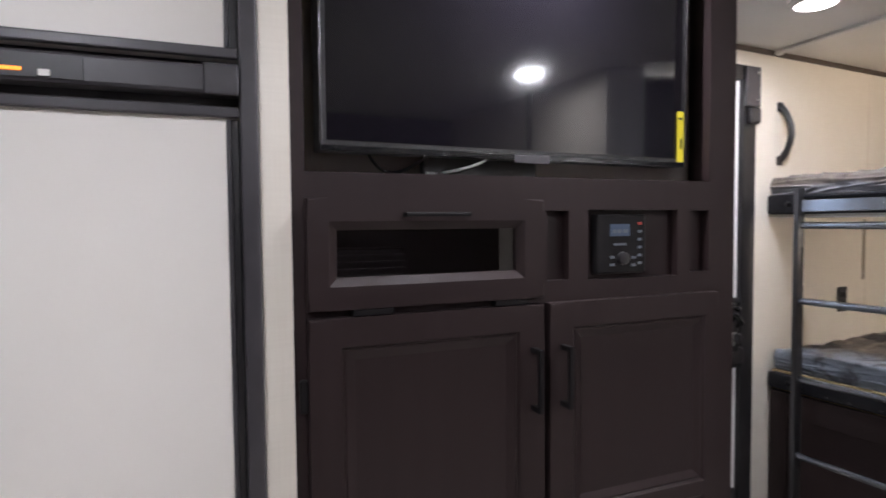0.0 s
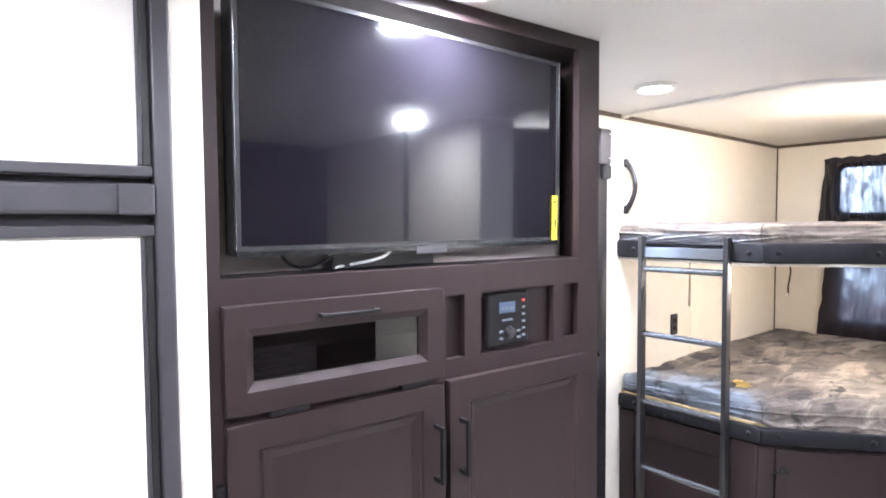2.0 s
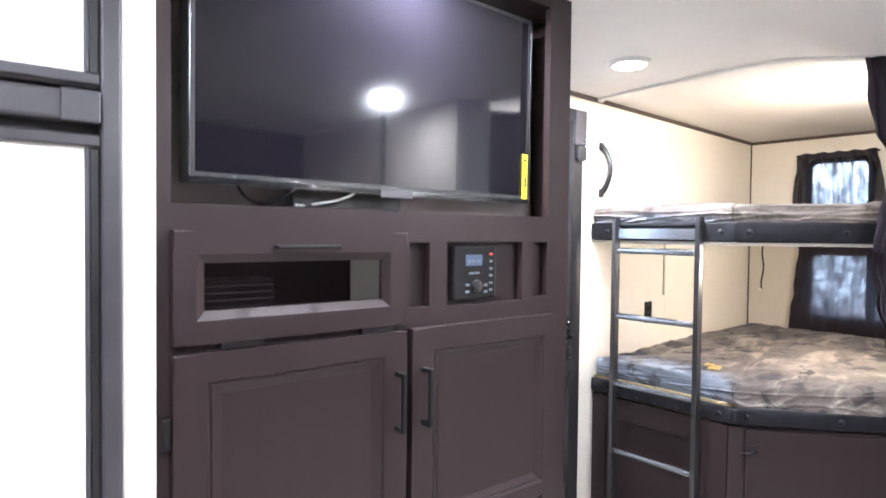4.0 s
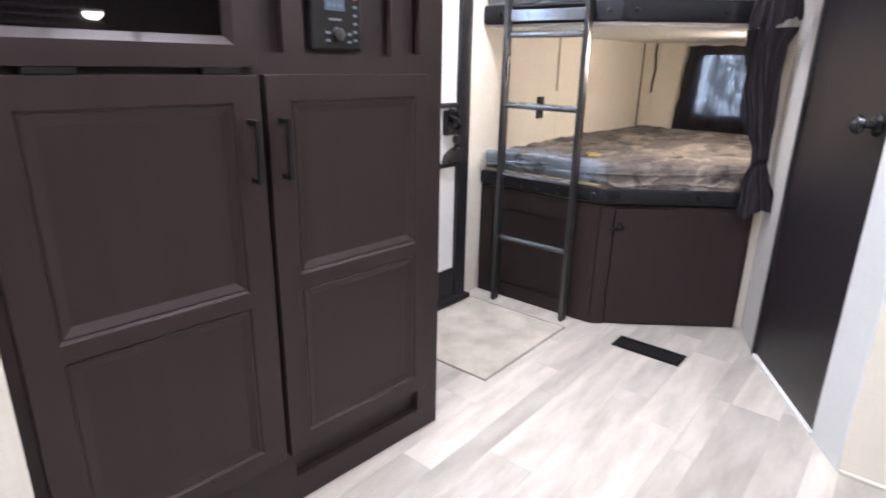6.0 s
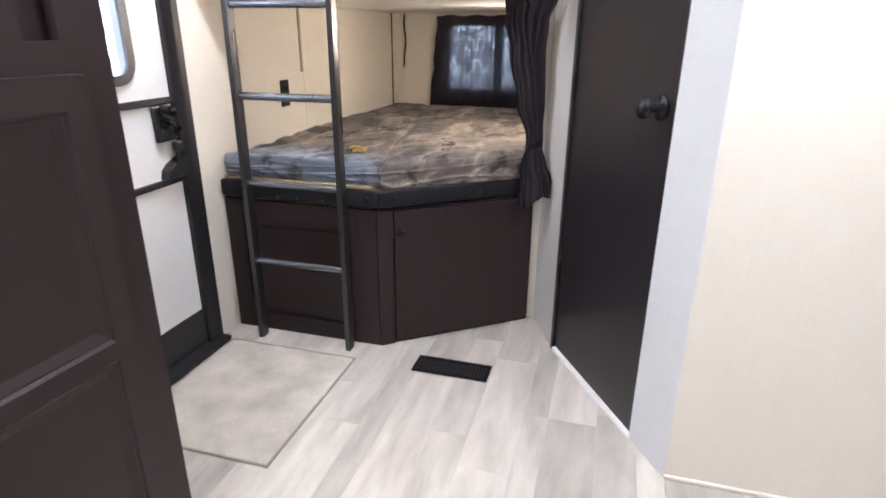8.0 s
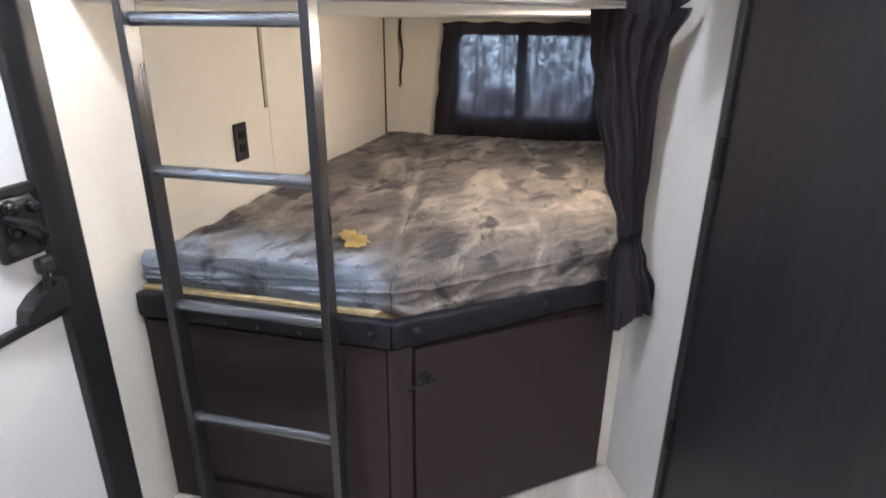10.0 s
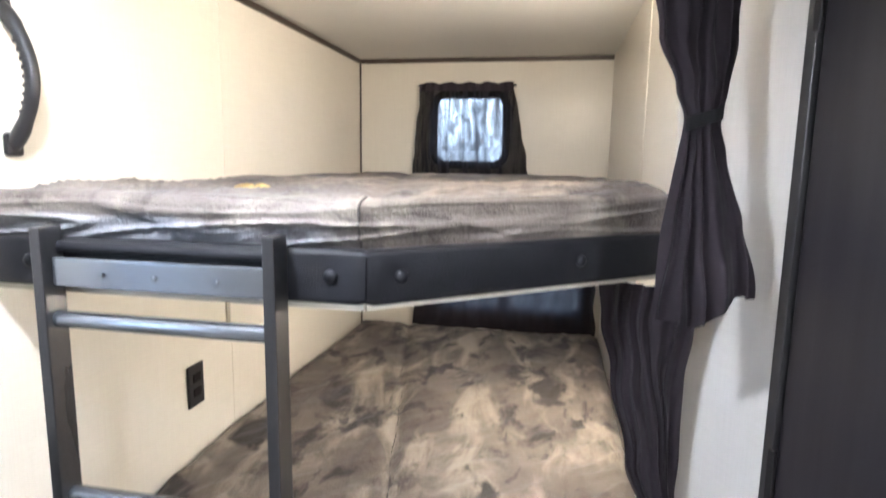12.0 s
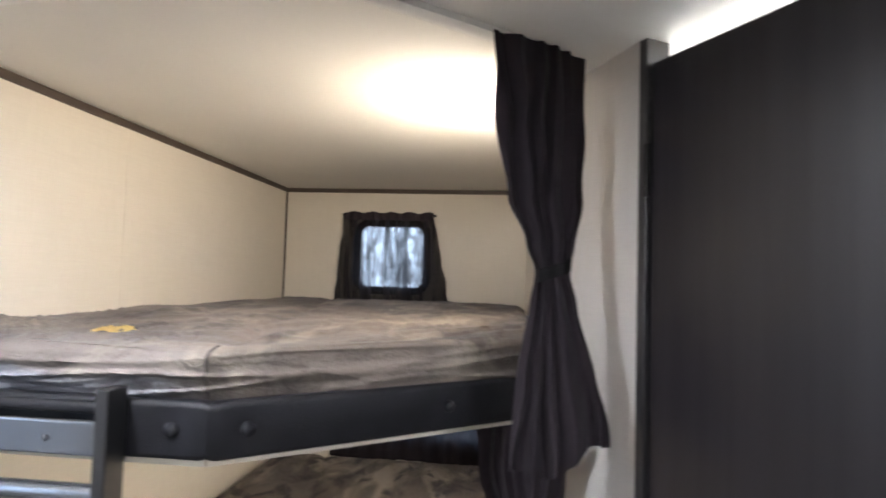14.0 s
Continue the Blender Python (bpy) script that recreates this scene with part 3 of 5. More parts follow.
wedge = ((1.985, 0.694), (2.083, 0.694), (2.083, 0.756), (2.062, 0.758), (2.020, 0.742), (1.994, 0.722))
back, front = [hb.verts.new((x, DOORSIDE + 0.0035, z)) for x, z in wedge], [hb.verts.new((x, DOORSIDE - 0.036 + 0.10 * abs(x - 2.045), z)) for x, z in wedge]
hb.faces.new(back)
hb.faces.new(front[::-1])
for k in range(len(wedge)):
    hb.faces.new((back[k], back[(k + 1) % 6], front[(k + 1) % 6], front[k]))
bmesh.ops.recalc_face_normals(hb, faces=hb.faces[:])
bmesh.ops.bevel(hb, geom=[e for e in hb.edges if all(v in front for v in e.verts)], offset=0.005, segments=2, affect="EDGES", profile=0.5)
hb.to_mesh(lv.data)
hb.free()
part("tab", cube(2.026, 2.058, DOORSIDE - 0.046, DOORSIDE - 0.022, 0.782, 0.818, 0.008), BLACKPLASTIC, lv, "square black tab")
part("tab_stem", tube([(2.044, DOORSIDE - 0.026, 0.748), (2.042, DOORSIDE - 0.032, 0.785)], 0.007, sides=10), BLACKPLASTIC, lv, "", True)

ob = solo("door_holder", cube(2.085, 2.172, DOORSIDE - 0.030, DOORSIDE - 0.0145, 1.725, 1.885, 0.006), GREYPLASTIC, "charcoal plastic cover at the top of the door frame", "door holder")
part("hook", cube(2.10, 2.166, DOORSIDE - 0.040, DOORSIDE - 0.0145, 1.655, 1.723, 0.012), BLACKPLASTIC, ob)
for z in (1.75, 1.86):
    part("screw", lathe([(0, 0.006), (0.002, 0.006), (0.003, 0.003)], (2.15, DOORSIDE - 0.0305, z), (0, -1, 0), sides=10), CHROME, ob)

# curved grab handle
arc = [(2.330, DOORSIDE - 0.004 - 0.052 * math.sin(math.pi * k / 16) ** 0.8, 1.517 + 0.228 * k / 16) for k in range(17)]
bm = tube(arc, [0.0135] * 3 + [0.0115] * 11 + [0.0135] * 3)
for k in range(4, 13):
    tube([(arc[k][0], arc[k][1] + 0.003, arc[k][2] - 0.003), (arc[k][0], arc[k][1] + 0.003, arc[k][2] + 0.003)], 0.0125, bm)
grab = solo("grab_handle", bm, BLACKPLASTIC, "black moulded grab handle curved out from the wall", "handle", True)
for z in (1.519, 1.743):
    part("mount", cube(2.313, 2.347, DOORSIDE - 0.012, DOORSIDE - 0.0005, z - 0.02, z + 0.02, 0.006), BLACKPLASTIC, grab)

# ---------------------------------------------------------------- fridge
fy = 1.115
FR = Matrix.Translation((0.130, fy, 0)) @ pose(0, 0, 0, 0, 0, -5.0) @ Matrix.Translation((-0.122, -fy, 0))
fr = thing("refrigerator", (-0.25, fy + 0.3, 0), "built-in fridge with ivory door panels in charcoal trim", "refrigerator", rz=0.0)
part("body", cube(-0.62, 0.12, fy + 0.02, DOORSIDE - 0.002, 0.30, 1.92), GREYPLASTIC, fr)
for nm, z0, z1 in (("freezer_door", 1.540, 1.90), ("fridge_door", 0.32, 1.462)):
    dr = part(nm, cube(-0.60, 0.090, fy - 0.004, fy + 0.019, z0, z1, 0.003), FRIDGEPANEL, fr, "ivory laminate door panel")
    part("edge_trim", cube(-0.60, 0.0898, fy - 0.016, fy - 0.0045, z0 if z0 > 1 else z1 - 0.018, z0 + 0.018 if z0 > 1 else z1, 0.003), GREYPLASTIC, dr, "charcoal edge trim")
    part("edge_lip", cube(0.069, 0.0762, fy - 0.009, fy - 0.0045, z0 + 0.02, z1 - 0.02, 0.002), GREYPLASTIC, dr, "charcoal lip")
    part("side_trim", cube(0.0765, 0.0895, fy - 0.006, fy - 0.0045, z0 + 0.02, z1 - 0.02, 0.002), BLACKPLASTIC, dr, "black edge trim")
for nm, x0, x1 in (("side_rail", 0.0905, 0.120), ("side_rail", -0.64, -0.604)):
    part(nm, cube(x0, x1, fy - 0.018, fy + 0.0195, 0.30, 1.92, 0.004), GREYPLASTIC, fr, "charcoal side trim")
bar = part("control_bar", cube(-0.60, 0.090, fy - 0.022, fy + 0.0195, 1.480, 1.527, 0.006), GREYPLASTIC, fr, "charcoal control bar")
part("end_cap", cube(0.036, 0.0900, fy - 0.028, fy - 0.0225, 1.478, 1.529, 0.003), GREYPLASTIC, bar)
part("display_window", cube(-0.40, -0.13, fy - 0.0245, fy - 0.0225, 1.485, 1.522, 0.001), BLACKPLASTIC, bar)
part("indicator_light", cube(-0.236, -0.208, fy - 0.0265, fy - 0.0247, 1.494, 1.499), ORANGE, bar, "glowing orange indicator")
part("button", cube(-0.188, -0.172, fy - 0.0275, fy - 0.0247, 1.488, 1.498, 0.002), WHITEPLASTIC, bar, "grey-white button")
for o in fr.children:
    o.matrix_parent_inverse = fr.matrix_basis.inverted() @ FR
setting("wall_fridge_strip", cube(0.130, 0.181, fy - 0.002, fy + 0.05, 0, TOP), LINEN, "narrow cream wall strip between fridge and cabinet", "wall")
setting("wall_fridge_side", cube(-3.2, -0.645, fy + 0.075, fy + 0.12, 0, TOP), LINEN, "cream wall beside the fridge", "wall")
bm = bmesh.new()
box(bm, -0.645, 0.122, fy + 0.001, fy + 0.04, 1.925, TOP)
box(bm, -0.645, 0.122, fy + 0.001, fy + 0.04, 0, 0.295)
setting("wall_fridge_surround", bm, LINEN, "cream wall above and below the fridge", "wall").matrix_basis = FR

# ---------------------------------------------------------------- television cabinet, in its own plan: x along the front, y into the cabinet
CAB = (0.181, 1.120, 0)
cab = thing("media_cabinet", CAB, "tall espresso-laminate cabinet with television niche and two doors", "cabinet", rz=-3.9)
W, H = 1.069, TOP - 0.002


def cpart(name, bm, material, parent=None, label="", smooth=False):
    return part(name, bm, material, parent or cab, label, smooth, local=True)


N0, N1, NZ0, NZ1 = 0.026, 0.985, 1.362, 1.930        # television niche
DW = (0.078, 0.446, 1.170, 1.256)                   # glass of the flap
HOLES = [(N0, N1, NZ0, NZ1), (0.040, 0.500, 1.125, 1.295), (0.528, 0.583, 1.143, 1.292), (0.634, 0.888, 1.140, 1.294), (0.927, 0.985, 1.147, 1.293),
         (0.04, 0.485, 0.20, 1.075), (0.545, 0.985, 0.20, 1.075), (0.545, 0.985, 0.078, 0.158)]
cpart("face_frame", wall_with_holes("y", 0, 0.02, 0, W, 0, H, HOLES), DARKWOOD)
cpart("side_panel", cube(W - 0.018, W, 0.0205, 0.50, 0, H), DARKWOOD)
cpart("side_panel", cube(0, 0.018, 0.0205, 0.50, 0, H), DARKWOOD)
cpart("back_panel", cube(0.0185, W - 0.0185, 0.485, 0.50, 0, H), DARKWOOD)
cpart("top_panel", cube(0.0185, W - 0.0185, 0.0205, 0.4845, NZ1, H), DARKWOOD)
for z in (1.345, 1.095, 0.04):
    cpart("shelf", cube(0.0185, W - 0.0185, 0.0205, 0.4845, z, z + 0.015), DARKWOOD)
cpart("toe_panel", cube(0.53, 1.0, 0.0205, 0.030, 0.06, 0.175), DARKWOOD)
cpart("niche_back", cube(0.0185, W - 0.0185, 0.130, 0.140, 1.3605, NZ1 - 0.0005), NICHE, label="taupe backing board")
for nm, u0, u1 in (("slot_recess", 0.520, 0.590), ("stereo_recess", 0.626, 0.896), ("slot_recess", 0.920, 0.992)):
    cpart(nm, cube(u0, u1, 0.024, 0.034, 1.130, 1.305), DARKWOOD)


def panel_door(name, u0, u1, z0, z1, panels, bevel=0.024):
    """Frame-and-panel door, proud of the cabinet, with sloped bevels down to its sunk panels."""
    f, s, y1 = -0.022, -0.010, -0.001
    cells = wall_with_holes("y", f, y1, u0, u1, z0, z1, [(p[0], p[1], p[2], p[3]) for p in panels])
    rim = [e for e in cells.edges if all(abs(v.co.y - f) < 1e-6 for v in e.verts)
           and any(all(abs(v.co[k] - c) < 1e-6 for v in e.verts) for k, c in ((0, u0), (0, u1), (2, z0), (2, z1)))]
    bmesh.ops.bevel(cells, geom=rim, offset=0.005, segments=3, affect="EDGES", profile=0.5)
    door = cpart(name, cells, DARKWOOD)
    for a, b, c, d in panels:
        pb = bmesh.new()
        o = [(a, c), (b, c), (b, d), (a, d)]
        rings = []
        for off, dep in ((0.0, f + 0.001), (0.006, f + 0.006), (0.0075, f + 0.0045), (0.010, f + 0.0045), (bevel + 0.003, s)):
            rings.append([pb.verts.new((x, dep, z)) for x, z in ((a + off, c + off), (b - off, c + off), (b - off, d - off), (a + off, d - off))])
        vb = [pb.verts.new((x, y1 - 0.001, z)) for x, z in o]
        for lo, hi in zip(rings, rings[1:]):
            for k in range(4):
                pb.faces.new((lo[k], lo[(k + 1) % 4], hi[(k + 1) % 4], hi[k]))
        for k in range(4):
            pb.faces.new((rings[0][k], rings[0][(k + 1) % 4], vb[(k + 1) % 4], vb[k]))
        pb.faces.new(rings[-1])
        pb.faces.new(vb)
        part("panel", pb, DARKWOOD, door)
    return door


def pull(parent, a, b, out=0.030, r=0.0055):
    """Flat black bar pull between two posts."""
    a, b = Vector(a), Vector(b)
    d = (b - a).normalized()
    o = Vector((0, -out, 0))
    side = d.cross(Vector((0, 1, 0)))
    bm = bmesh.new()
    lo, hi = a + o, b + o
    c0 = [min(lo[k], hi[k]) - (r if abs(d[k]) < 0.5 else 0.006) for k in range(3)]
    c1 = [max(lo[k], hi[k]) + (r if abs(d[k]) < 0.5 else 0.006) for k in range(3)]
    box(bm, c0[0], c1[0], c0[1], c1[1], c0[2], c1[2], 0.0025)
    for p in (a, b):
        box(bm, p.x - r, p.x + r, p.y - out + r, p.y, p.z - r, p.z + r, 0.0015)
    return part("handle", bm, BLACKMETAL, parent, "black bar handle")


ld = panel_door("door", 0.024, 0.508, 0.165, 1.098, [(0.082, 0.450, 0.636, 1.045), (0.082, 0.450, 0.215, 0.600)])
pull(ld, (0.480, -0.022, 0.885), (0.480, -0.022, 1.005))
rd = panel_door("door", 0.522, 0.998, 0.165, 1.098, [(0.580, 0.955, 0.645, 1.045), (0.580, 0.955, 0.215, 0.610)])
pull(rd, (0.552, -0.022, 0.885), (0.552, -0.022, 1.005))
for u in (0.105, 0.395):
    cpart("flap_hinge", cube(u, u + 0.078, -0.020, -0.002, 1.0990, 1.1112, 0.002), BLACKMETAL, label="black hinge under the flap")
for z in (0.30, 0.96):
    cpart("hinge", cube(0.008, 0.0235, -0.016, -0.0005, z - 0.03, z + 0.03, 0.004), BLACKMETAL)

# flap with smoked glass above the left door
fb = wall_with_holes("y", -0.022, -0.001, 0.024, 0.508, 1.112, 1.314, [(DW[0] - 0.016, DW[1] + 0.016, DW[2] - 0.016, DW[3] + 0.016)])
bmesh.ops.bevel(fb, geom=[e for e in fb.edges if all(abs(v.co.y + 0.022) < 1e-6 for v in e.verts) and any(all(abs(v.co[k] - c) < 1e-6 for v in e.verts) for k, c in ((0, 0.024), (0, 0.508), (2, 1.112), (2, 1.314)))],
                offset=0.005, segments=3, affect="EDGES", profile=0.5)
flap = cpart("flap", fb, DARKRAIL, label="dark flap door with a glass window")
pb = bmesh.new()
o = [(DW[0] - 0.016, DW[2] - 0.016), (DW[1] + 0.016, DW[2] - 0.016), (DW[1] + 0.016, DW[3] + 0.016), (DW[0] - 0.016, DW[3] + 0.016)]
i = [(DW[0], DW[2]), (DW[1], DW[2]), (DW[1], DW[3]), (DW[0], DW[3])]
vo, vi, vb = [pb.verts.new((x, -0.0215, z)) for x, z in o], [pb.verts.new((x, -0.011, z)) for x, z in i], [pb.verts.new((x, -0.002, z)) for x, z in i]
for k in range(4):
    pb.faces.new((vo[k], vo[(k + 1) % 4], vi[(k + 1) % 4], vi[k]))
    pb.faces.new((vi[k], vi[(k + 1) % 4], vb[(k + 1) % 4], vb[k]))
part("bevel", pb, DARKRAIL, flap)
gp = part("glass", cube(DW[0], DW[1], -0.006, -0.003, DW[2], DW[3]), DARKGLASS, flap, "smoked glass")
gp.visible_shadow = False
pull(flap, (0.205, -0.022, 1.284), (0.325, -0.022, 1.284), 0.022, 0.004)

# television, cables and its yellow label
tv = thing("television", (0.62, 1.13, 1.39), "black flat-screen television mounted in the cabinet niche", "television")
tv.matrix_basis = pose(0.624, 1.133, 1.39, 0.5, 0, -1.0)
TW, T0, T1 = 0.452, 0.012, 0.512


def tpart(name, bm, material, parent=None, label="", smooth=False):
    return part(name, bm, material, parent or tv, label, smooth, local=True)


TX = 0.066
body = tpart("body", cube(TX - TW, TX + TW, -0.012, 0.045, T0, T1, 0.004), BLACKPLASTIC)
tpart("screen", cube(TX - TW + 0.010, TX + TW - 0.010, -0.0145, -0.0125, T0 + 0.018, T1 - 0.010), SCREEN, label="glossy black screen")
tpart("bezel", frame_ring(bmesh.new(), "y", TX - TW + 0.010, TX + TW - 0.010, T0 + 0.018, T1 - 0.010, 0.0095, -0.0175, -0.0125), BLACKPLASTIC)
for sx in (TX - TW - 0.0008, TX + TW - 0.0022):
    tpart("side_trim", cube(sx, sx + 0.003, -0.0182, -0.0090, T0 + 0.012, T1, 0.001), GUNTRIM, label="polished side trim")
tpart("lower_strip", cube(TX - TW, TX + TW, -0.0185, -0.0125, T0 - 0.002, T0 + 0.010, 0.002), GLOSSBLACK, label="glossy lower bezel strip")
film_bm = grid(lambda u, v: Vector((TX - TW + 0.02 + u * (2 * TW - 0.04), -0.0195 - 0.004 * abs(noise.noise(Vector((u * 30, v * 2, 4)))), T0 - 0.006 + v * 0.020 + 0.003 * noise.noise(Vector((u * 17, v, 1))))), 160, 5)
tpart("protective_film", film_bm, FILM, label="crinkled clear protective film")
tpart("badge", cube(TX - 0.045, TX + 0.045, -0.0215, -0.0187, T0 - 0.010, T0 + 0.008, 0.002), GREYPLASTIC)
tpart("mount", cube(TX - 0.10, TX + 0.10, 0.0455, 0.060, 0.10, 0.40), BLACKMETAL)
lab = tpart("energy_label", cube(TX + TW - 0.028, TX + TW - 0.006, -0.0185, -0.0177, 0.022, 0.145), YELLOW, label="yellow energy label hanging from the edge")
part("print", cube(TX + TW - 0.018, TX + TW - 0.012, -0.0192, -0.0186, 0.055, 0.080), INK, lab, "black bar")
part("print", cube(TX + TW - 0.024, TX + TW - 0.012, -0.0192, -0.0186, 0.125, 0.130), INK, lab, "black bar")
cable = [(0.33 + 0.14 * k / 14, 1.16 + 0.03 * math.sin(k / 3), 1.3625 + 0.008 + 0.05 * (1 - math.sin(math.pi * k / 14))) for k in range(15)]
solo("power_cable", tube(cable, 0.0035, sides=8), BLACKPLASTIC, "black cable looping below the television", "cable", True)
cable = [(0.46 + 0.16 * k / 14, 1.15 + 0.02 * math.sin(k / 2), 1.3625 + 0.006 + 0.045 * (k / 14) ** 2) for k in range(15)]
solo("signal_cable", tube(cable, 0.003, sides=8), WHITEPLASTIC, "pale cable curving below the television", "cable", True)
solo("outlet_box", cube(0.46, 0.74, 1.166, 1.188, 1.3625, 1.42, 0.004), BLACKPLASTIC, "black media connection box at the back of the niche", "box")
vu = thing("louvred_unit", (0.33, 1.19, 1.11), "black louvred unit inside the flap compartment", "unit", rz=-3.9)
ub0 = part("body", cube(0.060, 0.236, 0.062, 0.16, 1.1115, 1.218, 0.004), BLACKPLASTIC, vu)
ub0.matrix_parent_inverse = vu.matrix_basis.inverted() @ cab.matrix_basis
for k in range(7):
    part("slat", cube(0.066, 0.230, 0.050, 0.0615, 1.122 + k * 0.0135, 1.1265 + k * 0.0135, 0.001), GREYPLASTIC, ub0)

# stereo
st = thing("stereo", (0.88, 1.08, 1.14), "black wall stereo with small blue display", "stereo", rz=-3.9)
SX = 0.660
sb = part("face", cube(SX, SX + 0.138, 0.004, 0.030, 1.150, 1.284, 0.006), BLACKMETAL, st)
sb.matrix_parent_inverse = st.matrix_basis.inverted() @ cab.matrix_basis
part("display", cube(SX + 0.035, SX + 0.088, 0.0015, 0.0035, 1.235, 1.262), LCD, sb, "lit blue-grey display")
for k, (u, z, w) in enumerate([(0.040, 1.246, 0.010), (0.054, 1.246, 0.010), (0.070, 1.246, 0.012)]):
    part("print", cube(SX + u, SX + u + w, 0.0003, 0.0013, z - 0.004, z + 0.004), BUTTONLIGHT, sb)
for k in range(6):
    part("button", cube(SX + 0.112, SX + 0.122, 0.000, 0.0035, 1.170 + k * 0.018, 1.176 + k * 0.018, 0.001), BUTTONLIGHT if k < 5 else REDLIGHT, sb)
for u, z in ((0.034, 1.168), (0.034, 1.185), (0.094, 1.166), (0.094, 1.183)):
    part("button", cube(SX + u, SX + u + 0.012, 0.000, 0.0035, z, z + 0.006, 0.001), BUTTONLIGHT, sb)
part("knob", lathe([(0, 0.015), (0.010, 0.014), (0.012, 0.011)], (SX + 0.068, 0.0035, 1.185), (0, -1, 0)), BLACKPLASTIC, sb, "round volume knob", True)
part("print", cube(SX + 0.045, SX + 0.080, 0.0025, 0.0035, 1.214, 1.219), BUTTONLIGHT, sb)

# ---------------------------------------------------------------- bunks
C0 = (2.256, 1.000)      # corner of the padded fronts
C1 = (2.640, 0.512)      # where the slanted front meets the side wall


def inset(d):
    """Bed outline moved d inwards from the padded front."""
    k = d * 1.35
    return [(C0[0] + d, DOORSIDE - 0.004), (C0[0] + d, C0[1] + d * 0.45), (C1[0] + k, C1[1] + 0.001), (REAR - 0.010, BUNKSIDE + 0.003), (REAR - 0.010, DOORSIDE - 0.004)]


def mattress(name, z0, z1, label, seed, front=0.022, puff=0.012, lip=0.0, under=0.008, drape=0.0):
    """Soft mattress: a height field over the bed outline with rounded rim and creases."""
    o = Vector((seed * 7.3, seed * 3.1, 0))
    nu, nv, rim = 150, 170, 40
    y0, y1 = BUNKSIDE + 0.008, DOORSIDE - 0.008
    xc, xe = C0[0] + front, C1[0] + front * 0.7

    def front_x(y):
        return xc if y > C0[1] + 0.01 else xc + (xe - xc) * (C0[1] + 0.01 - y) / (C0[1] + 0.01 - y0)

    def put(u, v):
        i = round(u * (nu - 1))
        y = y0 + (y1 - y0) * v
        fx = front_x(y)
        if i < rim:                       # front side, bottom to top with a rounded lip
            a = i / rim
            r = 0.030 + 0.010 * noise.noise(Vector((y * 5, 0, seed + 8)))
            hang = min(1.0, max(0.0, (C0[1] + 0.01 - y) / 0.05))
            zb = z0 - drape * hang
            h = z1 - zb
            fold = noise.noise(Vector((y * 2.6 + 0.4 * a, a * 3.4 + y * 1.1, seed + 5)))
            wob = noise.noise(Vector((y * 9, a * 2.2, seed))) * 0.006 + fold * 0.010 - 0.012 * max(0.0, 1 - abs(fold) * 7)
            hem = 0.46 + 0.17 * math.sin(y * 13 + seed) + 0.12 * noise.noise(Vector((y * 6, 3, seed)))
            wob -= lip * min(1.0, max(0.0, (a - hem) / 0.05)) * max(0.0, 1 - max(0.0, a - 0.6) / 0.4)
            tuck = noise.noise(Vector((y * 13 + a * 2.4, a * 0.9, seed + 11)))
            wob -= (0.014 if drape else 0.005) * hang * max(0.0, 1 - abs(tuck) * 3.2)
            if a < 0.6:
                return Vector((fx + (under * (1 - hang) - 0.010 * hang) * (1 - a / 0.6) + wob * math.sin(math.pi * min(1, a * 1.2)), y, zb + (h - r) * a / 0.6))
            t = (a - 0.6) / 0.4 * math.pi / 2
            return Vector((fx + r * (1 - math.cos(t)) + wob * 0.5, y, z1 - r + r * math.sin(t)))
        s = (i - rim) / (nu - 1 - rim)
        x = fx + 0.035 + (REAR - 0.012 - fx - 0.035) * s ** 1.25
        edge = min(1.0, (y - y0) / 0.04, (y1 - y) / 0.04, (REAR - 0.012 - x) / 0.04 + 0.0)
        z = z1 - 0.020 * (1 - max(0, edge)) ** 2
        p = Vector((x, y, 0)) + o
        z += puff * noise.noise(p * 2.1) + 0.004 * noise.noise(p * 6.0)
        # stretched creases that fan out from the slanted front
        c = noise.noise(Vector(((x + y) * 9.0, (x - y) * 1.6, seed)))
        z += 0.010 * max(0.0, 1 - abs(c) * 6) * max(0.0, 1 - s * 1.1)
        c2 = noise.noise(Vector((x * 3.0 + 4, y * 11.0, seed + 2)))
        z += 0.004 * max(0.0, 1 - abs(c2) * 7)
        m = abs((y - 1.0) - 0.22 * (x - 2.3) + 0.03 * noise.noise(Vector((x * 5, 0, seed))))
        z -= (0.010 + 0.010 * noise.noise(Vector((x * 7, 2, seed)))) * max(0.0, 1 - m / 0.030)
        # short tucks running back from the slanted edge
        c3 = noise.noise(Vector((y * 13 + 2.4 + (x - fx) * 5, (x - fx) * 2.0, seed + 11)))
        if drape and y < C0[1]:
            z += 0.011 * max(0.0, 1 - abs(c3) * 3.2) * max(0.0, 1 - (x - fx) / 0.34)
        return Vector((x, y, z))
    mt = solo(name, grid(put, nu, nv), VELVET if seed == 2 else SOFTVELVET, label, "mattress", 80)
    vc = (C0[1] + 0.01 - y0) / (y1 - y0)
    part("corner_seam", tube([put(k / (nu - 1), vc) - Vector((0.0008, 0, 0)) for k in range(rim + 1)], 0.0022, sides=6), SEAM, mt, "dark stitched seam", True)
    if seed == 2:                         # stitched seam down the crease of the top
        line = []
        for k in range(rim, nu - 4, 2):
            s = (k - rim) / (nu - 1 - rim)
            x = xc + 0.035 + (REAR - 0.047 - xc) * s ** 1.25
            y = 1.0 + 0.22 * (x - 2.3) - 0.03 * noise.noise(Vector((x * 5, 0, seed)))
            line.append(put(k / (nu - 1), (y - y0) / (y1 - y0)) + Vector((0, 0, -0.0012)))
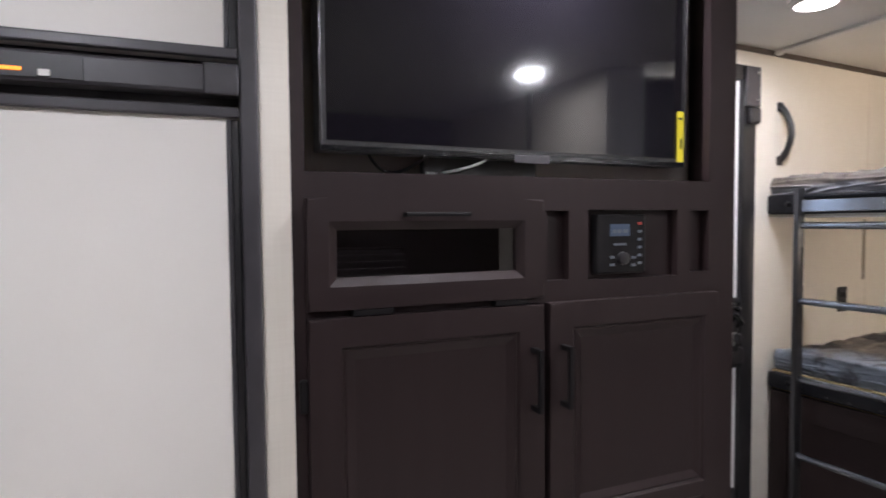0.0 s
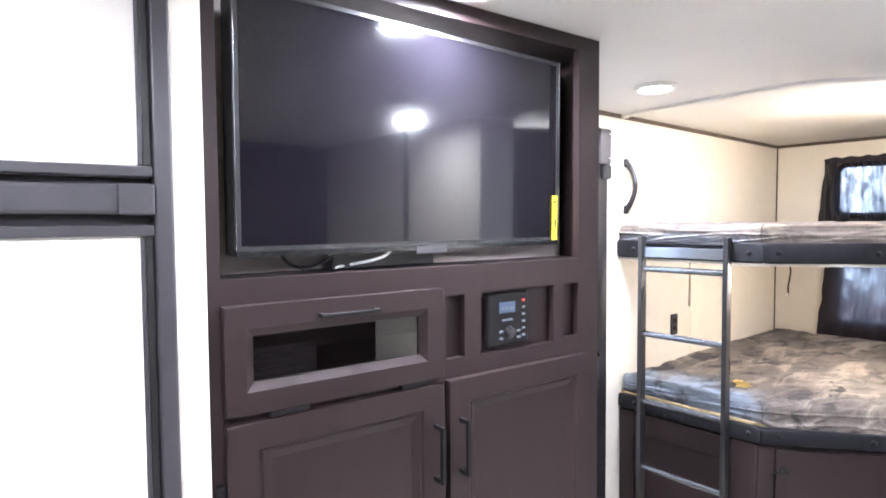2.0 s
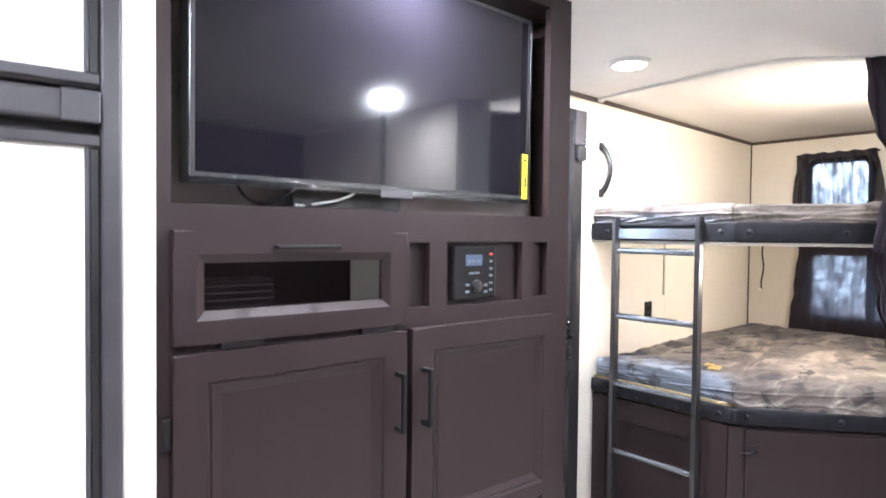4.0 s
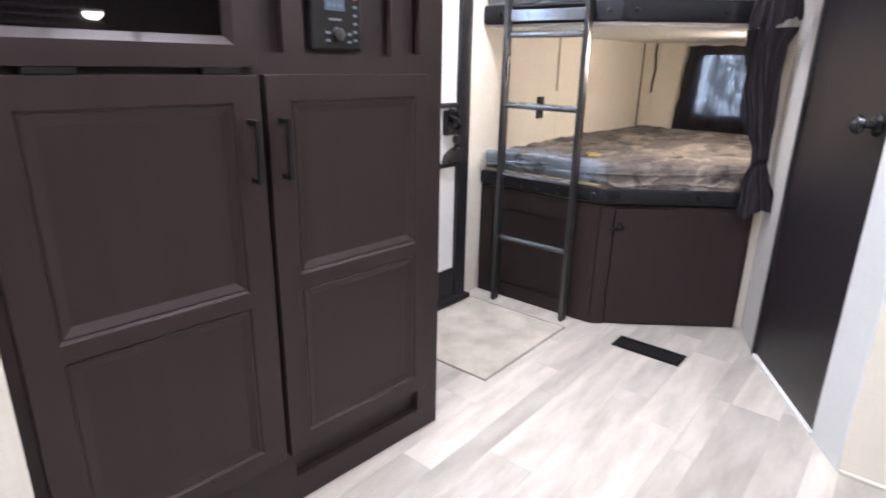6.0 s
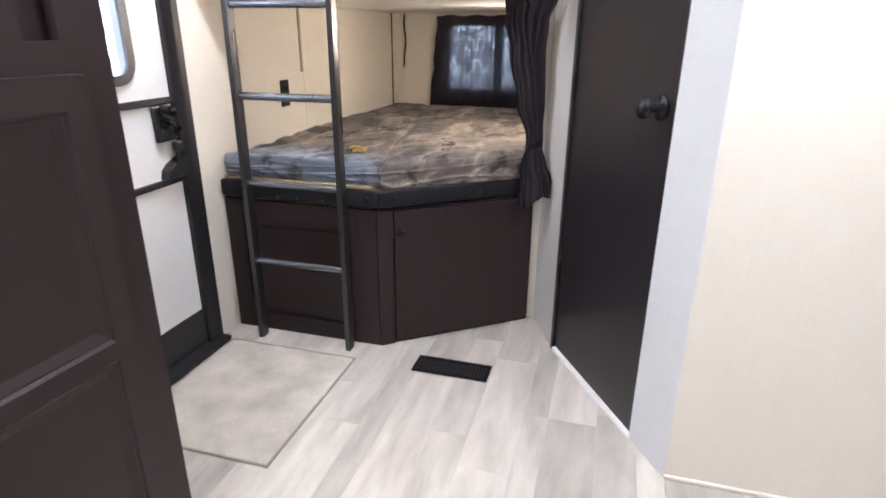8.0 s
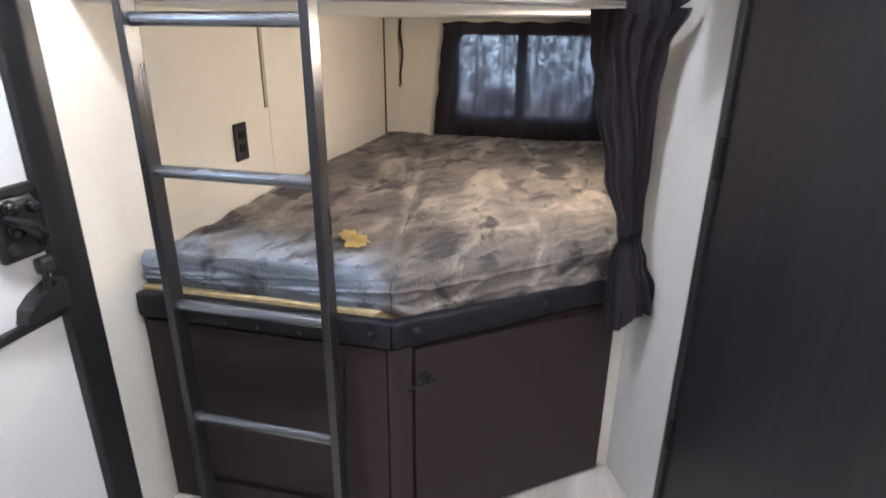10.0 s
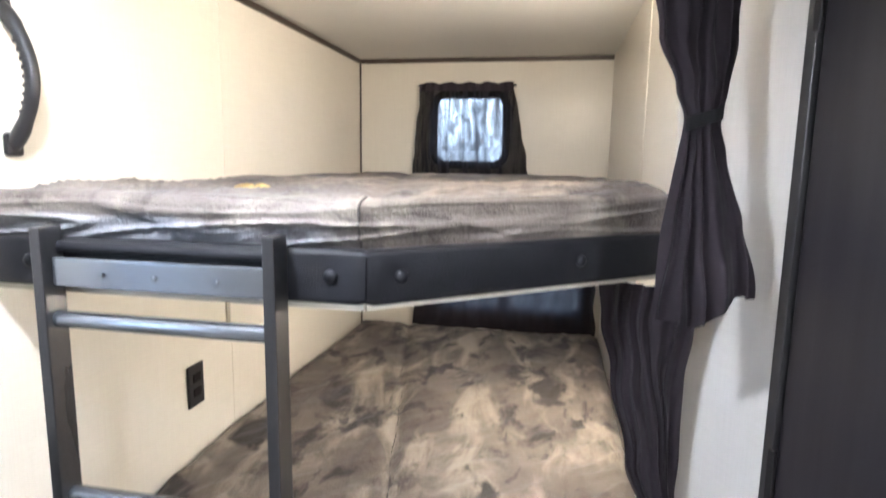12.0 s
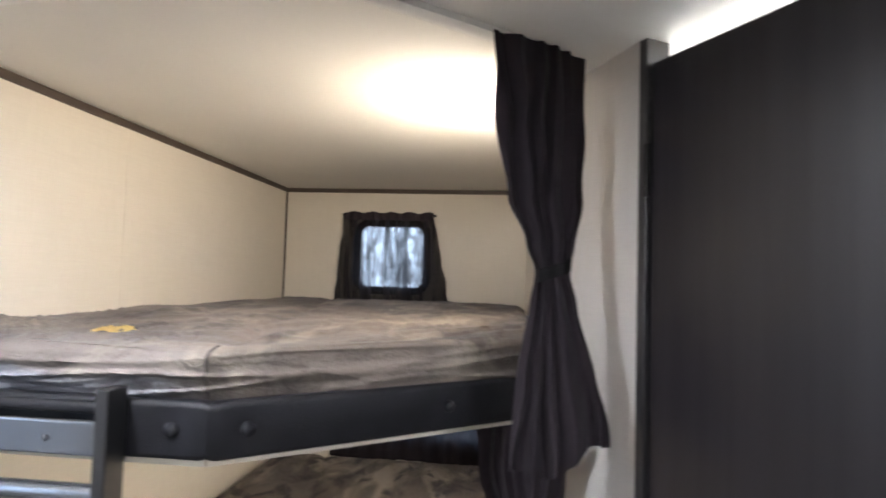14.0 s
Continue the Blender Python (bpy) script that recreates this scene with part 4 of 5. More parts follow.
        part("seam", tube(line, 0.0022, sides=6), SEAM, mt, "dark stitched seam", True)
    return mt


def pad(thing_ob, z0, z1, a, b, name="front_pad", thick=0.032, buttons=()):
    """Padded vinyl board from plan point a to b with tufting buttons at given distances."""
    a, b = Vector(a), Vector(b)
    d = (b - a)
    L = d.length
    d.normalize()
    nrm = Vector((d.y, -d.x))
    nu, nv = max(16, int(L / 0.012)), 14

    def put(u, v):
        t = v * math.pi * 2
        cx, cz = math.cos(t), math.sin(t)
        ex = math.copysign(abs(cx) ** 0.35, cx)
        ez = math.copysign(abs(cz) ** 0.35, cz)
        end = min(1, u * L / 0.012, (1 - u) * L / 0.012) ** 0.5 if 0 < u < 1 else 0.35
        out = thick * (0.5 + 0.5 * ex * (0.75 + 0.25 * end))
        z = (z0 + z1) / 2 + (z1 - z0) / 2 * ez * (0.86 + 0.14 * end)
        s = u * L
        for q in buttons:
            g = math.exp(-((s - q) ** 2 + (z - (z0 + z1) / 2) ** 2) / 0.0006)
            out -= 0.010 * g * (ex > 0)
        w = a + d * s + nrm * out
        return Vector((w.x, w.y, z))
    bm = grid(put, nu, nv)
    bmesh.ops.remove_doubles(bm, verts=bm.verts[:], dist=1e-5)
    p = part(name, bm, VINYL, thing_ob, "black padded vinyl front", 60)
    for q in buttons:
        w = a + d * q + nrm * (thick - 0.010)
        part("button", lathe([(0, 0.011), (0.006, 0.011), (0.010, 0.008), (0.012, 0.002)], (w.x, w.y, (z0 + z1) / 2), (nrm.x, nrm.y, 0), sides=14), VINYL, p, "", True)
    return p


G = Vector((C1[0] - C0[0], C1[1] - C0[1])).normalized()
GL = (Vector(C1) - Vector(C0)).length
PB0, PB1 = (C0[0] + 0.030, C0[1] + 0.012), (C1[0] + 0.026, C1[1] + 0.016)

# upper bunk
ub = thing("upper_bunk", (3.2, 1.1, 1.27), "upper bunk deck with black padded vinyl front", "bunk bed")
part("deck", prism([(x, y) for x, y in inset(0.032)], 1.279, 1.352, 0.0), WHITEPLASTIC, ub, "off-white bunk deck")
part("edge_strip", slab((C0[0] + 0.010, DOORSIDE - 0.004), (C0[0] + 0.010, C0[1]), 0.018, 1.283, 1.294), CREAMEDGE, ub, "off-white lower edge")
part("edge_strip", slab((C0[0] + 0.012, C0[1] - 0.004), (C1[0] + 0.012, C1[1] + 0.004), 0.016, 1.283, 1.294), CREAMEDGE, ub, "off-white lower edge")
pad(ub, 1.292, 1.374, (C0[0] + 0.031, DOORSIDE - 0.006), (C0[0] + 0.031, C0[1] - 0.006), buttons=(0.085, 0.600))
pad(ub, 1.292, 1.374, (PB0[0] - 0.010, PB0[1] - 0.003), PB1, buttons=(0.055, 0.40))
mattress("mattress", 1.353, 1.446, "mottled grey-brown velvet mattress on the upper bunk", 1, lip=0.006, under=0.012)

# lower bunk
lb = thing("lower_bunk", (3.2, 1.1, 0), "dark wooden bunk base with padded front and storage door", "bunk bed")
part("deck", prism([(C0[0] + 0.050, DOORSIDE - 0.004), (C0[0] + 0.050, C0[1] + 0.045), (C0[0] + 0.135, C0[1] - 0.005), (C1[0] + 0.20, C1[1] + 0.001), (REAR - 0.010, BUNKSIDE + 0.003), (REAR - 0.010, DOORSIDE - 0.004)], 0.555, 0.637, 0.0), PLY, lb, "raw plywood deck with bare edge")
low_pad = pad(lb, 0.566, 0.632, (C0[0] + 0.050, DOORSIDE - 0.006), (C0[0] + 0.050, C0[1] + 0.000), buttons=(0.085, 0.60))
for y in (1.408, 1.325, 1.219):
    part("stud", lathe([(0, 0.0045), (0.003, 0.0045), (0.0045, 0.0025), (0.005, 0.0005)], (C0[0] + 0.0195, y, 0.580), (-1, 0, 0), sides=12), STEEL, low_pad, "small bright stud", True)
pad(lb, 0.566, 0.632, (PB0[0] + 0.012, PB0[1] + 0.002), (PB1[0] + 0.022, PB1[1] + 0.003), buttons=(0.060, 0.40))
B0, B1 = (2.300, 1.014), (2.690, 0.500)
part("base_panel", cube(2.300, 2.318, B0[1] + 0.001, DOORSIDE - 0.003, 0, 0.5545), DARKWOOD, lb)
for y0, y1, z0, z1 in ((1.575, 1.650, 0, 0.554), (1.018, 1.120, 0, 0.554), (1.1205, 1.5745, 0.455, 0.554), (1.1205, 1.5745, 0, 0.075)):
    part("rail", cube(2.290, 2.2995, y0, y1, z0, z1, 0.0015), DARKWOOD, lb)
BV = (Vector(B1) - Vector(B0)).normalized()
BNn = Vector((BV.y, -BV.x))


def bdiag(s0, s1, out, thick, z0, z1, bevel=0.0):
    a, b = Vector(B0) + BV * s0 + BNn * out, Vector(B0) + BV * s1 + BNn * out
    return slab((a.x, a.y), (b.x, b.y), thick, z0, z1, bevel)


BL = (Vector(B1) - Vector(B0)).length
part("base_panel", bdiag(0.0, BL, 0.0, 0.018, 0, 0.5545), DARKWOOD, lb)
part("corner_post", bdiag(-0.006, 0.052, 0.010, 0.0095, 0, 0.554, 0.001), DARKWOOD, lb)
bd = part("door", bdiag(0.060, BL - 0.012, 0.014, 0.0135, 0.012, 0.545, 0.002), DARKWOOD, lb, "plain dark storage door")
q = Vector(B0) + BV * 0.085 + BNn * 0.0145
bm = lathe([(0, 0.016), (0.004, 0.016), (0.006, 0.010), (0.022, 0.009), (0.025, 0.005)], (q.x, q.y, 0.466), (BNn.x, BNn.y, 0), sides=14)
e0, e1 = q + BNn * 0.012 - BV * 0.050, q + BNn * 0.012 + BV * 0.018
tube([(e0.x, e0.y, 0.450), (e1.x, e1.y, 0.461)], 0.0045, bm, 8)
part("latch", bm, BLACKMETAL, bd, "black turn latch", True)
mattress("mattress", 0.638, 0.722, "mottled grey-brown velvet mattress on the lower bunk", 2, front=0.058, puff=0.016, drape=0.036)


def tag(at, rot, label):
    bm = bmesh.new()
    random.seed(int(at[0] * 1000))
    rim, ctr = [], None
    n = 26
    for k in range(n):
        a = 2 * math.pi * k / n
        r = 0.038 + 0.011 * math.sin(2 * a + 1) + 0.006 * math.sin(3 * a + at[2] * 9) + random.uniform(-0.007, 0.007)
        rim.append(bm.verts.new((r * 1.35 * math.cos(a), r * math.sin(a), random.uniform(0.002, 0.010))))
    mid = [bm.verts.new((v.co.x * 0.5, v.co.y * 0.5, random.uniform(0.004, 0.013))) for v in rim]
    ctr = bm.verts.new((0, 0, 0.006))
    for k in range(n):
        bm.faces.new((rim[k], rim[(k + 1) % n], mid[(k + 1) % n], mid[k]))
        bm.faces.new((mid[k], mid[(k + 1) % n], ctr))
    bmesh.ops.solidify(bm, geom=bm.faces[:], thickness=0.0012)
    ob = solo("paper_tag", bm, TAGYELLOW, label, "tag", True)
    ob.matrix_basis = pose(*at, 0, 0, rot)
    return ob


tag((2.505, 1.170, 0.728), 30, "crumpled yellow tag lying on the lower mattress")
tag((2.430, 1.262, 1.446), 10, "crumpled yellow tag lying on the upper mattress")

# ladder
lad = thing("bunk_ladder", (2.22, 1.31, 0), "gunmetal tube ladder standing against the bunks", "ladder")
for y0, y1 in ((1.493, 1.512), (1.112, 1.131)):
    part("rail", cube(2.213, 2.2545, y0, y1, 0.0, 1.394, 0.0018), STEEL, lad)
for z in (1.247, 0.950, 0.638, 0.330):
    bm = tube([(2.236, 1.1315, z), (2.236, 1.4925, z)], 0.0135, sides=16)
    part("rung", bm, RUNGSTEEL, lad, "brushed steel rung", True)
pl = part("plate", cube(2.226, 2.240, 1.1315, 1.4895, 1.300, 1.347, 0.003), RUNGSTEEL, lad, "brushed steel plate")
for y in (1.40, 1.31, 1.21):
    part("bolt", lathe([(0, 0.005), (0.002, 0.005), (0.0035, 0.003)], (2.226, y, 1.323), (-1, 0, 0), sides=12), RUNGSTEEL, pl, "", True)
part("backing_tube", tube([(2.246, 1.1315, 1.362), (2.246, 1.4895, 1.362)], 0.009, sides=12), VINYL, lad, "", True)

# ceiling curtain track and curtains
tr = [(2.300, 1.640), (2.262, 1.38), (2.236, 1.12), (2.236, 0.95), (2.262, 0.83), (2.330, 0.735), (2.430, 0.615), (2.520, 0.500)]
fine = []
for k in range(len(tr) - 1):
    p0, p1, p2, p3 = (Vector(tr[max(0, min(len(tr) - 1, k + e))]) for e in (-1, 0, 1, 2))
    for s in range(8):
        t = s / 8
        fine.append(0.5 * ((2 * p1) + (p2 - p0) * t + (2 * p0 - 5 * p1 + 4 * p2 - p3) * t * t + (3 * p1 - p0 - 3 * p2 + p3) * t ** 3))
fine.append(Vector(tr[-1]))
bm = bmesh.new()
rows = []
for k, p in enumerate(fine):
    d = (fine[min(k + 1, len(fine) - 1)] - fine[max(k - 1, 0)]).normalized()
    s = Vector((-d.y, d.x))
    rows.append([bm.verts.new((p.x + s.x * w, p.y + s.y * w, z)) for w, z in ((-0.017, TOP - 0.0005), (-0.017, TOP - 0.011), (-0.005, TOP - 0.016), (0.005, TOP - 0.016), (0.017, TOP - 0.011), (0.017, TOP - 0.0005))])
for a, b in zip(rows, rows[1:]):
    for k in range(5):
        bm.faces.new((a[k], a[k + 1], b[k + 1], b[k]))
bm.faces.new(rows[0])
bm.faces.new(rows[-1])
trk = solo("curtain_track", bm, WHITEPLASTIC, "white plastic curtain track curving across the ceiling", "curtain track", True)


for (ex, ey) in (tr[0], tr[-1]):
    part("end_cap", cube(ex - 0.015, ex + 0.015, ey - 0.012, ey + 0.012, TOP - 0.018, TOP - 0.0005, 0.003), WHITEPLASTIC, trk)


def tied_curtain(name, keys, tie_z, label, folds=7, seed=0, head=None):
    """Gathered cloth: keys of (z, centre x, centre y, width, fold depth); pleats run down and crowd at the tie."""
    low_across = Vector((0.30, -0.954))
    low_outn = Vector((-0.954, -0.30))
    zs = [k[0] for k in keys]

    def at(z):
        for a, b in zip(keys, keys[1:]):
            if a[0] >= z >= b[0]:
                t = (a[0] - z) / (a[0] - b[0])
                t = t * t * (3 - 2 * t)
                return [p + (q - p) * t for p, q in zip(a, b)]
        return list(keys[-1])

    def put(u, v):
        z = zs[0] + (zs[-1] - zs[0]) * v
        _, cx, cy, w, f = at(z)
        s = u - 0.5
        across, outn = low_across, low_outn
        if head:                          # the head follows the run of the track
            t = min(1.0, max(0.0, (z - tie_z) / (zs[0] - tie_z)))
            across = low_across.lerp(Vector(head), t).normalized()
            outn = Vector((across.y, -across.x))
        ph = u * folds * 2 * math.pi + 4.6 * noise.noise(Vector((v * 2.0, u * 3.0, seed))) + seed
        dep = f * (0.35 + 0.5 * abs(noise.noise(Vector((u * 3.1, v * 1.6, seed + 9))))) * (math.sin(ph) + 0.18 * math.sin(2.3 * ph + 1 + 3 * v))
        bulge = f * 1.3 * math.cos(s * math.pi)
        wob = 0.010 * noise.noise(Vector((u * 4, v * 6, seed + 3)))
        dep += 0.006 * noise.noise(Vector((u * 5, v * 9 + u * 4, seed + 6)))
        q = Vector((cx, cy)) + across * (s * w + wob) + outn * (dep + bulge)
        hem = max(0.0, (v - 0.6) / 0.4) ** 2
        zz = z + hem * (0.012 * math.sin(u * 9 + seed) + 0.05 * s + 0.004 * math.sin(ph))
        return Vector((q.x, q.y, zz))
    bm = grid(put, 120, 90)
    bmesh.ops.solidify(bm, geom=bm.faces[:], thickness=0.0015)
    cur = solo(name, bm, CURTAIN, label, "curtain", 80)
    _, cx, cy, w, f = at(tie_z)
    across, outn = low_across, low_outn

    def band(u, v):
        a = u * 2 * math.pi
        q = Vector((cx, cy)) + across * (math.cos(a) * (w / 2 - 0.004)) + outn * (f * 0.9 + math.sin(a) * (f * 1.0 + 0.003 + 0.002 * math.sin(7 * a)))
        return Vector((q.x, q.y, tie_z + (v - 0.5) * 0.022 + 0.010 * math.cos(a)))
    part("tie", grid(band, 40, 5), SHADEDTIE, cur, "tie band of curtain cloth, darkened for fold shade", 80)
    return cur


tied_curtain("curtain", [(1.960, 2.466, 0.537, 0.210, 0.010), (1.84, 2.470, 0.535, 0.182, 0.015), (1.70, 2.474, 0.528, 0.140, 0.015), (1.62, 2.468, 0.516, 0.086, 0.011), (1.575, 2.465, 0.511, 0.068, 0.009),
                         (1.52, 2.460, 0.508, 0.086, 0.012), (1.40, 2.440, 0.502, 0.138, 0.018), (1.274, 2.426, 0.498, 0.168, 0.022)], 1.575,
             "charcoal curtain tied back at the upper bunk", 5, 1, (0.64, -0.77))
tied_curtain("curtain", [(1.2775, 2.603, 0.538, 0.222, 0.011), (1.20, 2.608, 0.549, 0.172, 0.012), (1.10, 2.612, 0.543, 0.136, 0.013), (0.92, 2.614, 0.522, 0.104, 0.012), (0.79, 2.612, 0.501, 0.064, 0.009), (0.76, 2.606, 0.498, 0.056, 0.009),
                         (0.70, 2.596, 0.496, 0.094, 0.013), (0.64, 2.586, 0.488, 0.120, 0.016), (0.560, 2.576, 0.482, 0.138, 0.018)], 0.770,
             "charcoal curtain tied back at the lower bunk", 6, 2, (-0.43, -0.90))


def window(name, w, split, label):
    y0, y1, z0, z1 = w
    wn = tagged(thing(name, (REAR, (y0 + y1) / 2, z0), label, "window"), kind="structure")
    bm = frame_ring(bmesh.new(), "x", y0 + 0.008, y1 - 0.008, z0 + 0.008, z1 - 0.008, 0.034, REAR - 0.010, REAR - 0.001, 0.045)
    part("window_frame", bm, BLACKPLASTIC, wn, "black rounded window frame", True)
    bm = bmesh.new()
    box(bm, REAR + 0.012, REAR + 0.04, y0, y1, z0, z0 + 0.01)
    box(bm, REAR + 0.012, REAR + 0.04, y0, y1, z1 - 0.01, z1)
    part("sash", bm, BLACKPLASTIC, wn)
    if split:
        part("mullion", cube(REAR + 0.004, REAR + 0.035, split - 0.024, split + 0.024, z0 + 0.01, z1 - 0.01, 0.003), BLACKPLASTIC, wn, "black mullion")
    spans = [(y0, split - 0.025), (split + 0.025, y1)] if split else [(y0, y1)]
    for a, b in spans:
        p = part("pane", cube(REAR + 0.022, REAR + 0.026, a, b, z0 + 0.011, z1 - 0.011), GLASS, wn)
        p.visible_shadow = False
    return wn


window("window_1", UW, None, "small rounded bunk window with black frame")
window("window_2", LW, 0.952, "two-pane sliding bunk window with black frame")


def window_curtain(name, top, bottom, z0, z1, label, seed, cloth):
    """Thin gathered cloth over a window, wider at the foot, on a rod along its head."""
    def put(u, v):
        y = (top[0] + (top[1] - top[0]) * u) * (1 - v) + (bottom[0] + (bottom[1] - bottom[0]) * u) * v
        y += 0.010 * noise.noise(Vector((v * 6, u * 2, seed)))
        ph = u * 2 * math.pi * 11 + 2.2 * noise.noise(Vector((u * 3, v * 2, seed)))
        return Vector((REAR - 0.030 - 0.007 * math.sin(ph) * (0.6 + 0.4 * v) - 0.010 * math.sin(v * math.pi), y, z1 + (z0 - z1) * v + 0.006 * math.sin(u * 14 + seed) * (v > 0.98) + 0.004 * math.sin(u * 30) * (v < 0.02)))
    cur = solo(name, grid(put, 140, 30), cloth, label, "curtain", 80)
    part("rod", tube([(REAR - 0.026, top[0] - 0.012, z1 - 0.012), (REAR - 0.026, top[1] + 0.012, z1 - 0.012)], 0.006, sides=10), BLACKPLASTIC, cur, "thin black rod", True)
    part("hem", grid(lambda u, v: put(u, v * 0.09) - Vector((0.004, 0, 0)), 140, 4), CURTAIN, cur, "gathered black heading", 80)
    return cur


window_curtain("window_curtain", (0.930, 1.352), (0.848, 1.392), 1.440, 1.856, "thin black gathered curtain over the upper bunk window", 3, SHEER)
window_curtain("window_curtain", (0.555, 1.330), (0.522, 1.386), 0.712, 1.262, "thin black gathered curtain over the lower bunk window", 6, SHEER_DOUBLE)

# straps, cord and outlet in the lower bunk
def ribbon(name, pts, w, label, material):
    bm = grid(lambda u, v: Vector(pts[0]).lerp(Vector(pts[1]), v) + Vector((0, 0, 0)) + Vector((0.0, (u - 0.5) * w + 0.006 * math.sin(v * 9), 0)), 3, 24)
    bmesh.ops.solidify(bm, geom=bm.faces[:], thickness=0.0015)
    return solo(name, bm, material, label, "strap", True)


sr = ribbon("hanging_strap", ((4.155, 1.556, 1.272), (4.160, 1.560, 0.960)), 0.011, "black strap with metal end hanging in the lower bunk", BLACKPLASTIC)
part("metal_end", cube(4.150, 4.160, 1.556, 1.574, 0.950, 0.968, 0.003), CHROME, sr, "metal strap end")
solo("cable_cover", cube(2.963, 2.981, DOORSIDE - 0.006, DOORSIDE - 0.0005, 0.985, 1.271, 0.002), mat("taupe_plastic", (0.34, 0.30, 0.235), None, 20, 0.5), "narrow taupe cable cover on the bunk wall", "cable cover")
ot = thing("wall_outlet", (2.80, DOORSIDE, 0.85), "black duplex outlet on the bunk wall", "outlet")
part("plate", cube(2.768, 2.836, DOORSIDE - 0.008, DOORSIDE - 0.0005, 0.845, 0.960, 0.004), BLACKPLASTIC, ot)
for z in (0.872, 0.912):
    part("socket", cube(2.786, 2.818, DOORSIDE - 0.0105, DOORSIDE - 0.0085, z, z + 0.024, 0.002), BLACKMETAL, ot)

# ---------------------------------------------------------------- bathroom door
bdr = tagged(thing("door_2", (DIAG[1][0], DIAG[1][1], 0), "charcoal wood-grain bathroom door, closed", "door"), kind="structure")


def along(s0, s1, out, thick, z0, z1, bevel=0.0):
    a, b = Vector(DIAG[1]) + DD * s0 + DN * out, Vector(DIAG[1]) + DD * s1 + DN * out
    return slab((a.x, a.y), (b.x, b.y), thick, z0, z1, bevel)


DL = (Vector(DIAG[2]) - Vector(DIAG[1])).length
side = 1 if Vector((-DD.y, DD.x)).dot(DN) < 0 else -1
dl = part("door_leaf", along(0.022, DL - 0.004, -0.006, side * 0.03, 0.016, 1.925, 0.002), DOORWOOD, bdr)
part("door_jamb", along(0.001, 0.019, 0.004, side * 0.05, 0, TOP - 0.002, 0.002), BLACKPLASTIC, bdr, "black jamb")
# Added white strip that stands in for light leaking under the door
part("threshold", along(0.022, DL - 0.002, 0.006, side * 0.034, 0.0005, 0.013, 0.002), WHITEPLASTIC, bdr, "white strip in place of light under the door")
kp = Vector(DIAG[1]) + DD * (DL - 0.065) - DN * 0.0055
part("knob", lathe([(0, 0.033), (0.006, 0.033), (0.010, 0.026), (0.014, 0.012), (0.034, 0.011), (0.042, 0.022), (0.052, 0.028), (0.062, 0.026), (0.070, 0.014), (0.072, 0.002)], (kp.x, kp.y, 0.985), (DN.x, DN.y, 0)), GLOSSBLACK, dl, "round black door knob", True)
for z in (0.28, 0.95, 1.70):
    part("hinge", along(0.012, 0.024, 0.006, side * 0.010, z, z + 0.09, 0.002), BLACKMETAL, dl, "black hinge")

# ---------------------------------------------------------------- ceiling lights, floor register, mat
# fittings for all five lamps, including the two added out of view
for px, py in PUCKS:
    pk = thing("ceiling_light", (px, py, TOP), "round white LED ceiling light, switched on (two of the five added out of view)", "ceiling light", group="ceiling lights")
    part("rim", lathe([(0, 0.078), (0.006, 0.078), (0.012, 0.071), (0.013, 0.062)], (px, py, TOP - 0.0005), (0, 0, -1), sides=32), WHITEPLASTIC, pk, "white rim", True)
    part("diffuser", lathe([(0.0, 0.060), (0.004, 0.050), (0.005, 0.002)], (px, py, TOP - 0.0140), (0, 0, -1), sides=32), LED, pk, "glowing diffuser", True)
for rx0, rz0, where in ((2.78, 1.825, "upper"), (3.16, 1.180, "lower")):
    rl = thing("reading_light", (rx0, 0.51, rz0), "small warm reading light on the wall of the " + where + " bunk", "reading light", group="reading lights")
    part("body", cube(rx0 - 0.035, rx0 + 0.035, BUNKSIDE + 0.0005, BUNKSIDE + 0.026, rz0 - 0.022, rz0 + 0.022, 0.006), WHITEPLASTIC, rl)
    part("diffuser", cube(rx0 - 0.025, rx0 + 0.025, BUNKSIDE + 0.0265, BUNKSIDE + 0.030, rz0 - 0.015, rz0 + 0.015, 0.001), WARMLED, rl, "glowing warm diffuser")

wl = thing("wall_lamp", (1.03, -1.70, 1.36), "small lit dome lamp under a bracket on the slide-out wall", "wall lamp")
part("bracket", cube(0.985, 1.075, -1.6995, -1.585, 1.366, 1.380, 0.003), DARKWOOD, wl, "dark bracket board")
part("body", lathe([(0, 0.060), (0.008, 0.060), (0.012, 0.056)], (1.03, -1.64, 1.3655), (0, 0, -1)), WHITEPLASTIC, wl, "white rim", True)
part("diffuser", lathe([(0.0, 0.054), (0.012, 0.052), (0.024, 0.044), (0.034, 0.028), (0.039, 0.010), (0.040, 0.001)], (1.03, -1.64, 1.3530), (0, 0, -1)), LED, wl, "glowing dome diffuser", True)

vt = thing("floor_register", (2.208, 0.70, 0), "black metal floor register set into the planks", "floor vent")
part("frame", frame_ring(bmesh.new(), "z", 2.168, 2.248, 0.575, 0.828, 0.014, 0.0005, 0.005), BLACKMETAL, vt)
part("backing", cube(2.168, 2.248, 0.575, 0.828, 0.0004, 0.001), BLACKPLASTIC, vt)
for k in range(22):
    y = 0.581 + k * 0.0112
    part("slat", cube(2.169, 2.247, y, y + 0.005, 0.0012, 0.0042), BLACKMETAL, vt)

